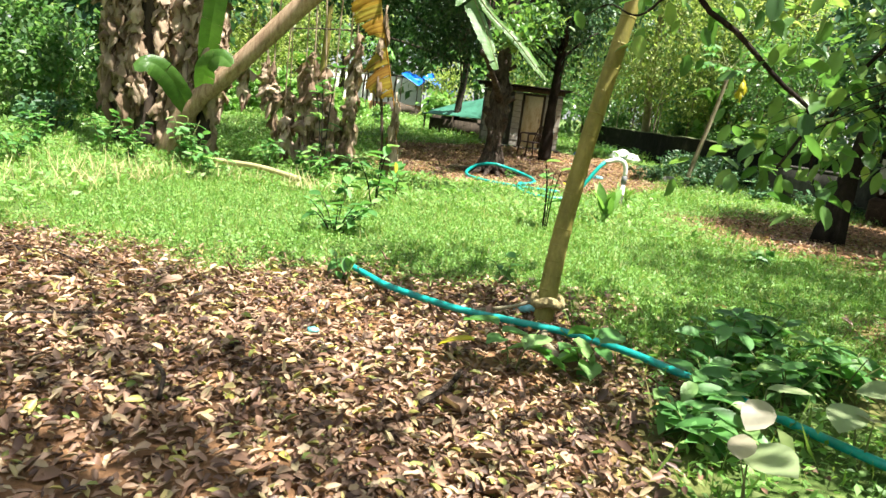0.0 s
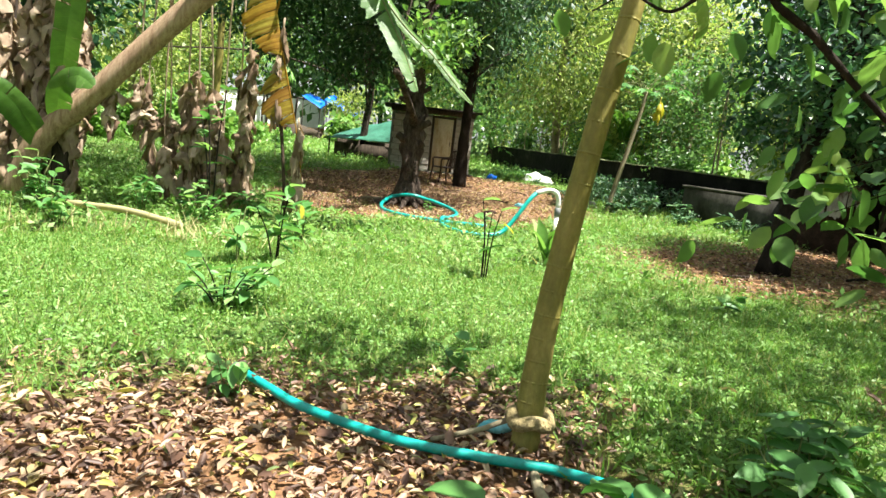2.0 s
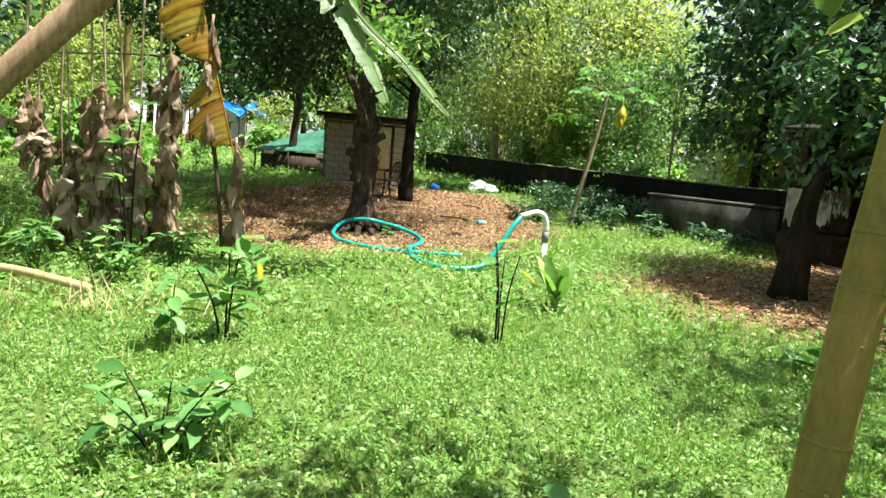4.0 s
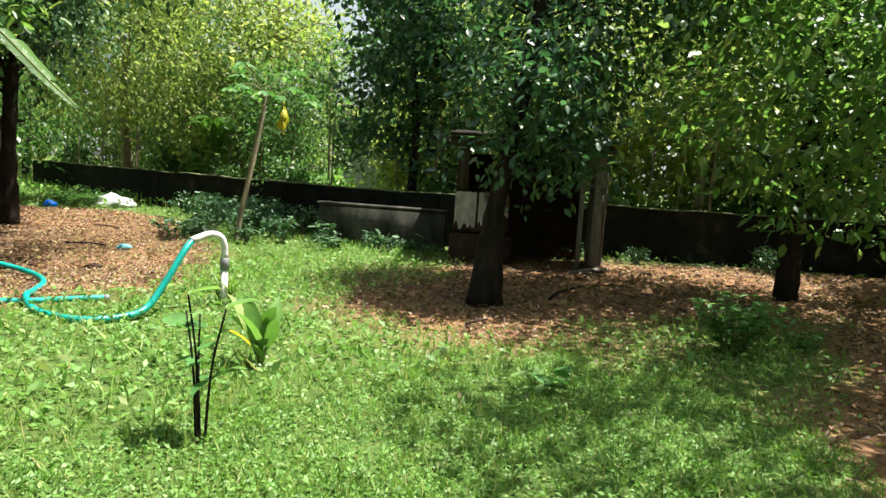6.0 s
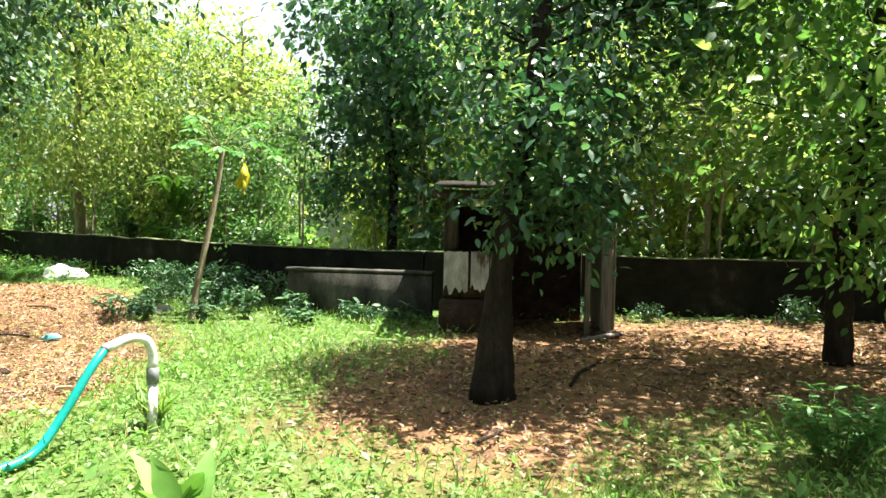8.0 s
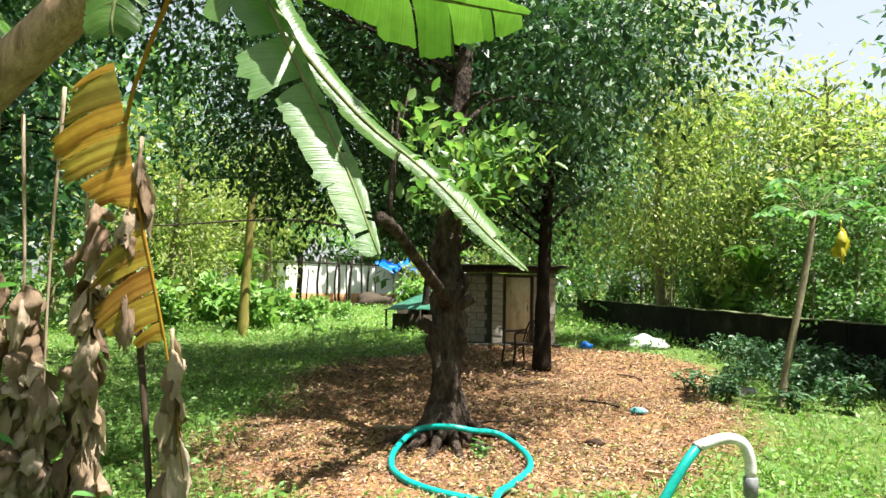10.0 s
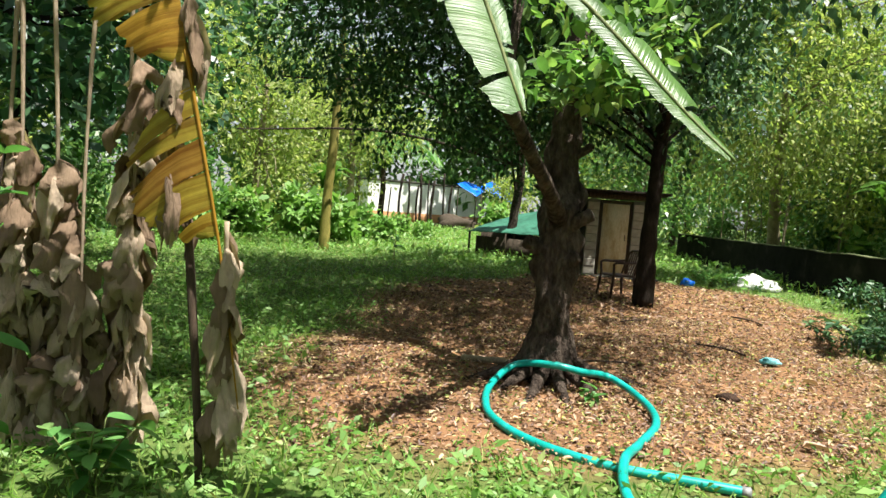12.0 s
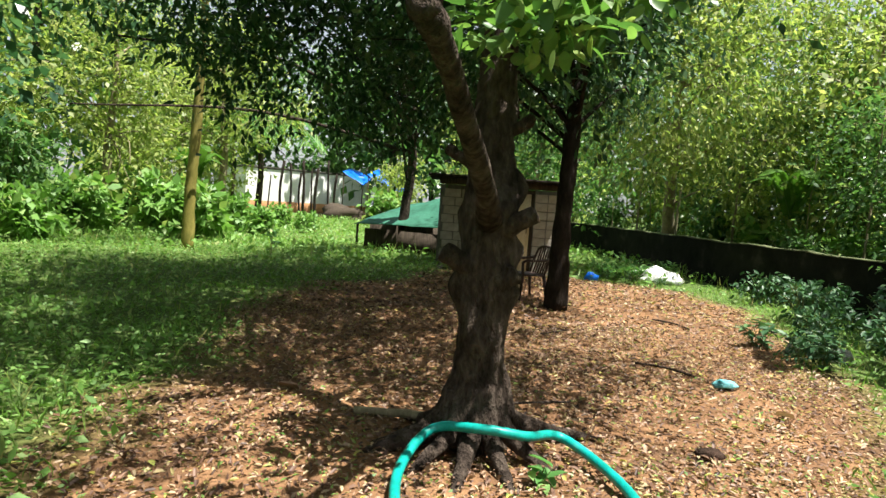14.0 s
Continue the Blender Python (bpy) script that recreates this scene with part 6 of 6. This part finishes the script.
for x, y, s_ in ((2.02, 3.15, 0.24), (1.62, 3.12, 0.24), (1.36, 2.62, 0.18), (2.3, 3.3, 0.2)):
    tagged(plant("caladium", (x, y, 0), 2, 0.26, s_, M_CALADIUM, "caladium with pale pink and green leaves", "plant", 0.12, 1, 0.75, 0.1, None, (), True, 0.03), group="caladiums")


for i, (x, y, h) in enumerate(((-3.5, 9.2, 0.5), (-2.7, 9.7, 0.45), (-4.2, 8.9, 0.55), (-3.0, 8.4, 0.35), (-1.9, 9.3, 0.4), (-4.9, 9.4, 0.6), (-2.2, 10.0, 0.4), (-5.6, 9.0, 0.5), (-1.6, 10.3, 0.35), (-3.9, 9.7, 0.6), (-6.3, 8.4, 0.55), (-5.0, 7.8, 0.4))):
    tagged(plant("weed", (x, y, 0), 7, h, 0.13, M_LEAF_WEED, "leafy weed in the long meadow grass", "weed", 0.28, 9, 0.5, 0.15), group="meadow weeds")
for i, (x, y, h) in enumerate(((6.2, 15.0, 0.5), (6.9, 14.3, 0.4), (5.7, 15.7, 0.5), (6.0, 14.5, 0.25), (4.3, 16.2, 0.4), (4.9, 15.6, 0.35), (7.3, 13.6, 0.3), (4.1, 17.3, 0.35), (5.3, 16.5, 0.6))):
    tagged(plant("weed", (x, y, 0), 7, h, 0.15, M_LEAF_DARK, "dark leafy weed at the foot of the wall", "weed", 0.28, 9, 0.45, 0.15), group="weeds at the wall")
for i, (x, y, h) in enumerate(((4.1, 24.3, 0.35), (4.5, 24.0, 0.45), (3.9, 24.8, 0.4), (4.8, 25.4, 0.5), (5.6, 25.6, 0.45), (4.3, 25.2, 0.5))):
    tagged(plant("weed", (x, y, 0), 9, h, 0.18, M_LEAF_WEED, "bright green weed beside the white sack", "weed", 0.3, 10, 0.25, 0.6), group="weeds by the sack")

# ---- litter and odds and ends ----
def lump(name, at, size, mat, label, category, seed=0, sub=3, rough=0.35):
    bm = bmesh.new()
    bmesh.ops.create_icosphere(bm, subdivisions=sub, radius=1)
    for v in bm.verts:
        k = 1 + rough * noise.noise(v.co * 1.6 + Vector((seed, 0, 0))) + rough * 0.5 * noise.noise(v.co * 4 + Vector((0, seed, 0)))
        v.co = Vector((v.co.x * size[0], v.co.y * size[1], max(v.co.z, -0.4) * size[2])) * k
    me = bpy.data.meshes.new(name)
    bm.to_mesh(me)
    bm.free()
    me.polygons.foreach_set("use_smooth", [True] * len(me.polygons))
    me.materials.append(mat)
    ob = new(name, me)
    ob.location = at
    return tagged(ob, label, category)


lump("plastic_sack", (5.15, 24.7, 0.1), (0.58, 0.36, 0.26), M_BAG, "crumpled white plastic sack on the ground", "sack", 1)
lump("plastic_bag", (2.83, 15.2, 0.04), (0.1, 0.075, 0.05), M_BLUEBAG, "small turquoise plastic bag among leaves", "bag", 2)
lump("plastic_bag", (-0.4, 3.72, 0.025), (0.035, 0.025, 0.015), M_BLUEBAG, "scrap of turquoise plastic among leaves", "bag", 3, 2)
lump("plastic_bag", (3.55, 24.2, 0.06), (0.16, 0.12, 0.12), M_TARP, "blue plastic bag beside the shed", "bag", 4, 2)
lump("stone", (4.5, 17.0, 0.06), (0.2, 0.15, 0.13), M_STONE, "rough grey stone among weeds", "stone", 5)
lump("stone", (4.75, 16.7, 0.05), (0.18, 0.14, 0.12), M_STONE, "rough grey stone among weeds", "stone", 6, 2)
lump("brick_scrap", (1.98, 13.4, 0.03), (0.09, 0.06, 0.04), M_LATERITE, "dark reddish scrap on the leaves", "rubble", 7, 2)
lump("rubble", (8.9, 11.1, 0.03), (0.35, 0.2, 0.08), M_LATERITE, "broken laterite rubble beside the hut", "rubble", 8)
# a heap of rubbish, shaped as one dark lump
lump("rubbish_heap", (-6.6, 52, 0.2), (1.6, 0.8, 0.7), M_WOOD_DARK, "dark rubbish heap beside the white house", "bush", 9, 3, 0.7)
lump("rope_scrap", (0.72, 4.55, 0.04), (0.08, 0.05, 0.03), M_BLUEBAG, "scrap of turquoise plastic by the trunk", "scrap", 11, 2)


def stick(pts, r, mat, label):
    ob = new("fallen_stick", Shape().tube(smooth_line(pts, 10), r, 7, 0.3).mesh("fallen_stick", mat))
    return tagged(ob, label, "stick")


stick([(0.42, 4.38, 0.04), (0.62, 4.44, 0.07), (0.8, 4.46, 0.14)], 0.012, M_BARK_PALE, "thin pale stick against the slim trunk")
stick([(-0.35, 13.75, 0.03), (0.0, 13.7, 0.05), (0.3, 13.65, 0.05)], 0.03, M_BARK_PALE, "short pale stick beside the tree roots")
stick([(6.0, 9.6, 0.03), (6.5, 9.85, 0.04), (7.0, 10.0, 0.03)], 0.02, M_BARK_DARK, "dark fallen stick on the leaves")
stick([(-3.4, 9.4, 0.1), (-2.6, 9.0, 0.14), (-1.9, 8.6, 0.1)], 0.035, M_STRAW, "dry yellow stalk lying in the grass")
stick([(0.82, 4.2, 0.02), (0.8, 4.0, 0.04), (0.86, 3.8, 0.02)], 0.02, M_BARK_PALE, "twisted pale root on the leaves")
stick([(8.2, 11.0, 0.05), (8.7, 10.9, 0.08), (9.2, 11.0, 0.04)], 0.03, M_WOOD_GREY, "grey timber offcut by the hut")
for i, (x, y, a, ln) in enumerate(((-1.6, 3.4, 0.4, 0.5), (-0.8, 2.9, 2.1, 0.35), (0.3, 3.2, 1.2, 0.4), (-2.2, 4.3, 2.8, 0.6), (1.0, 14.2, 0.3, 0.5), (2.4, 15.6, 2.4, 0.6), (-0.6, 15.2, 1.1, 0.55), (1.6, 17.2, 0.8, 0.6), (3.4, 18.4, 2.0, 0.7), (6.4, 8.9, 1.0, 0.5), (7.6, 9.8, 2.6, 0.6), (4.2, 9.0, 0.2, 0.35))):
    d = Vector((math.cos(a), math.sin(a), 0)) * ln * 0.5
    c = Vector((x, y, 0.05))
    tagged(stick([c - d, c + Vector((d.y * 0.15, -d.x * 0.15, 0.012)), c + d], 0.006 + 0.003 * (i % 3), M_BARK, "thin broken twig lying among fallen leaves"), group="fallen twigs")
for i, (x, y) in enumerate(((2.2, 12.3), (3.0, 14.3), (1.3, 15.9), (-1.0, 14.2), (0.4, 3.0), (-1.3, 4.2), (5.6, 10.8), (6.7, 10.4))):
    me = leaves_mesh("dry_leaf", np.array([[x, y, 0.03]]), np.array([[math.cos(i * 2.1), math.sin(i * 2.1), 0.1]]), np.array([[0.2, 0.1, 1.0]]), np.array([0.17]), 0.5, M_LITTER, True, 0.4, 0.2)
    tagged(new("dry_leaf", me), "large curled brown leaf on the ground", "leaf", "large dry leaves")
ring = Shape()
ring.tube([(0.835 + 0.075 * math.cos(a), 4.43 + 0.075 * math.sin(a), 0.14 + 0.012 * math.sin(3 * a)) for a in np.linspace(0, 6.6, 24)], 0.032, 9, 0.15)
tagged(new("rope_coil", ring.mesh("rope_coil", M_ROPE)), "thick yellowish rope coil round a slim trunk", "rope")


def palm(at, h, label):
    root = empty("palm", at)
    x, y, z = at
    part("trunk", Shape().tube([(x, y, -0.1), (x + 0.1, y, h * 0.5), (x, y, h)], [0.16, 0.13, 0.11], 9, 0.15), M_BARK, root)
    for k in range(12):
        a = 2.4 * k
        d = Vector((math.cos(a), math.sin(a), 0))
        t = Vector((x, y, h))
        u = rng.uniform(0.2, 1.1)
        rib = smooth_line([t, t + d * 1.0 + Vector((0, 0, u)), t + d * 2.0 + Vector((0, 0, u * 0.8)), t + d * 2.8 + Vector((0, 0, u * 0.2 - 0.5))], 22)
        P, D = [], []
        for i in range(3, 22):
            tg = (rib[i] - rib[i - 1]).normalized()
            sd = tg.cross(Vector((0, 0, 1))).normalized()
            for s_ in (-1, 1):
                P.append(tuple(rib[i])), D.append(tuple(sd * s_ + tg * 0.6 + Vector((0, 0, -0.5))))
        f = part("frond", leaves_mesh("frond", np.array(P), np.array(D), np.tile([[0, 0, 1.0]], (len(P), 1)), 0.75, 0.08, M_LEAF_WEED, True), M_LEAF_WEED, root)
        part("midrib", Shape().tube(rib, 0.02, 5), M_TWIG, f)
    return tagged(root, label, "palm")


palm((-8.6, 39.5, 0), 4.2, "feathery green palm at the meadow's edge")
palm((-12.0, 46.0, 0), 4.8, "feathery green palm behind the meadow")


# ---- last scatter on the bare earth round the hose ----
cover("earth_sprouts", [(-2.4, 3.2, 10.3, 13.4, 380, 0.5), (-1.5, 4.5, 13.0, 16.0, 110, 0.6)], 0.058, 0.03, M_GRASS,
      "thin yellow-green sprouts scattered on bare earth", "weeds", False, 0.45, lambda x, y: np.clip(0.45 + 0.7 * wavy(x, y, 1.4, 2.0), 0, 1) * 0.7)
leaf_litter("small_leaf_litter", [(-2.5, 5.5, 11, 18, 700, 0.5)], 0.057, False)
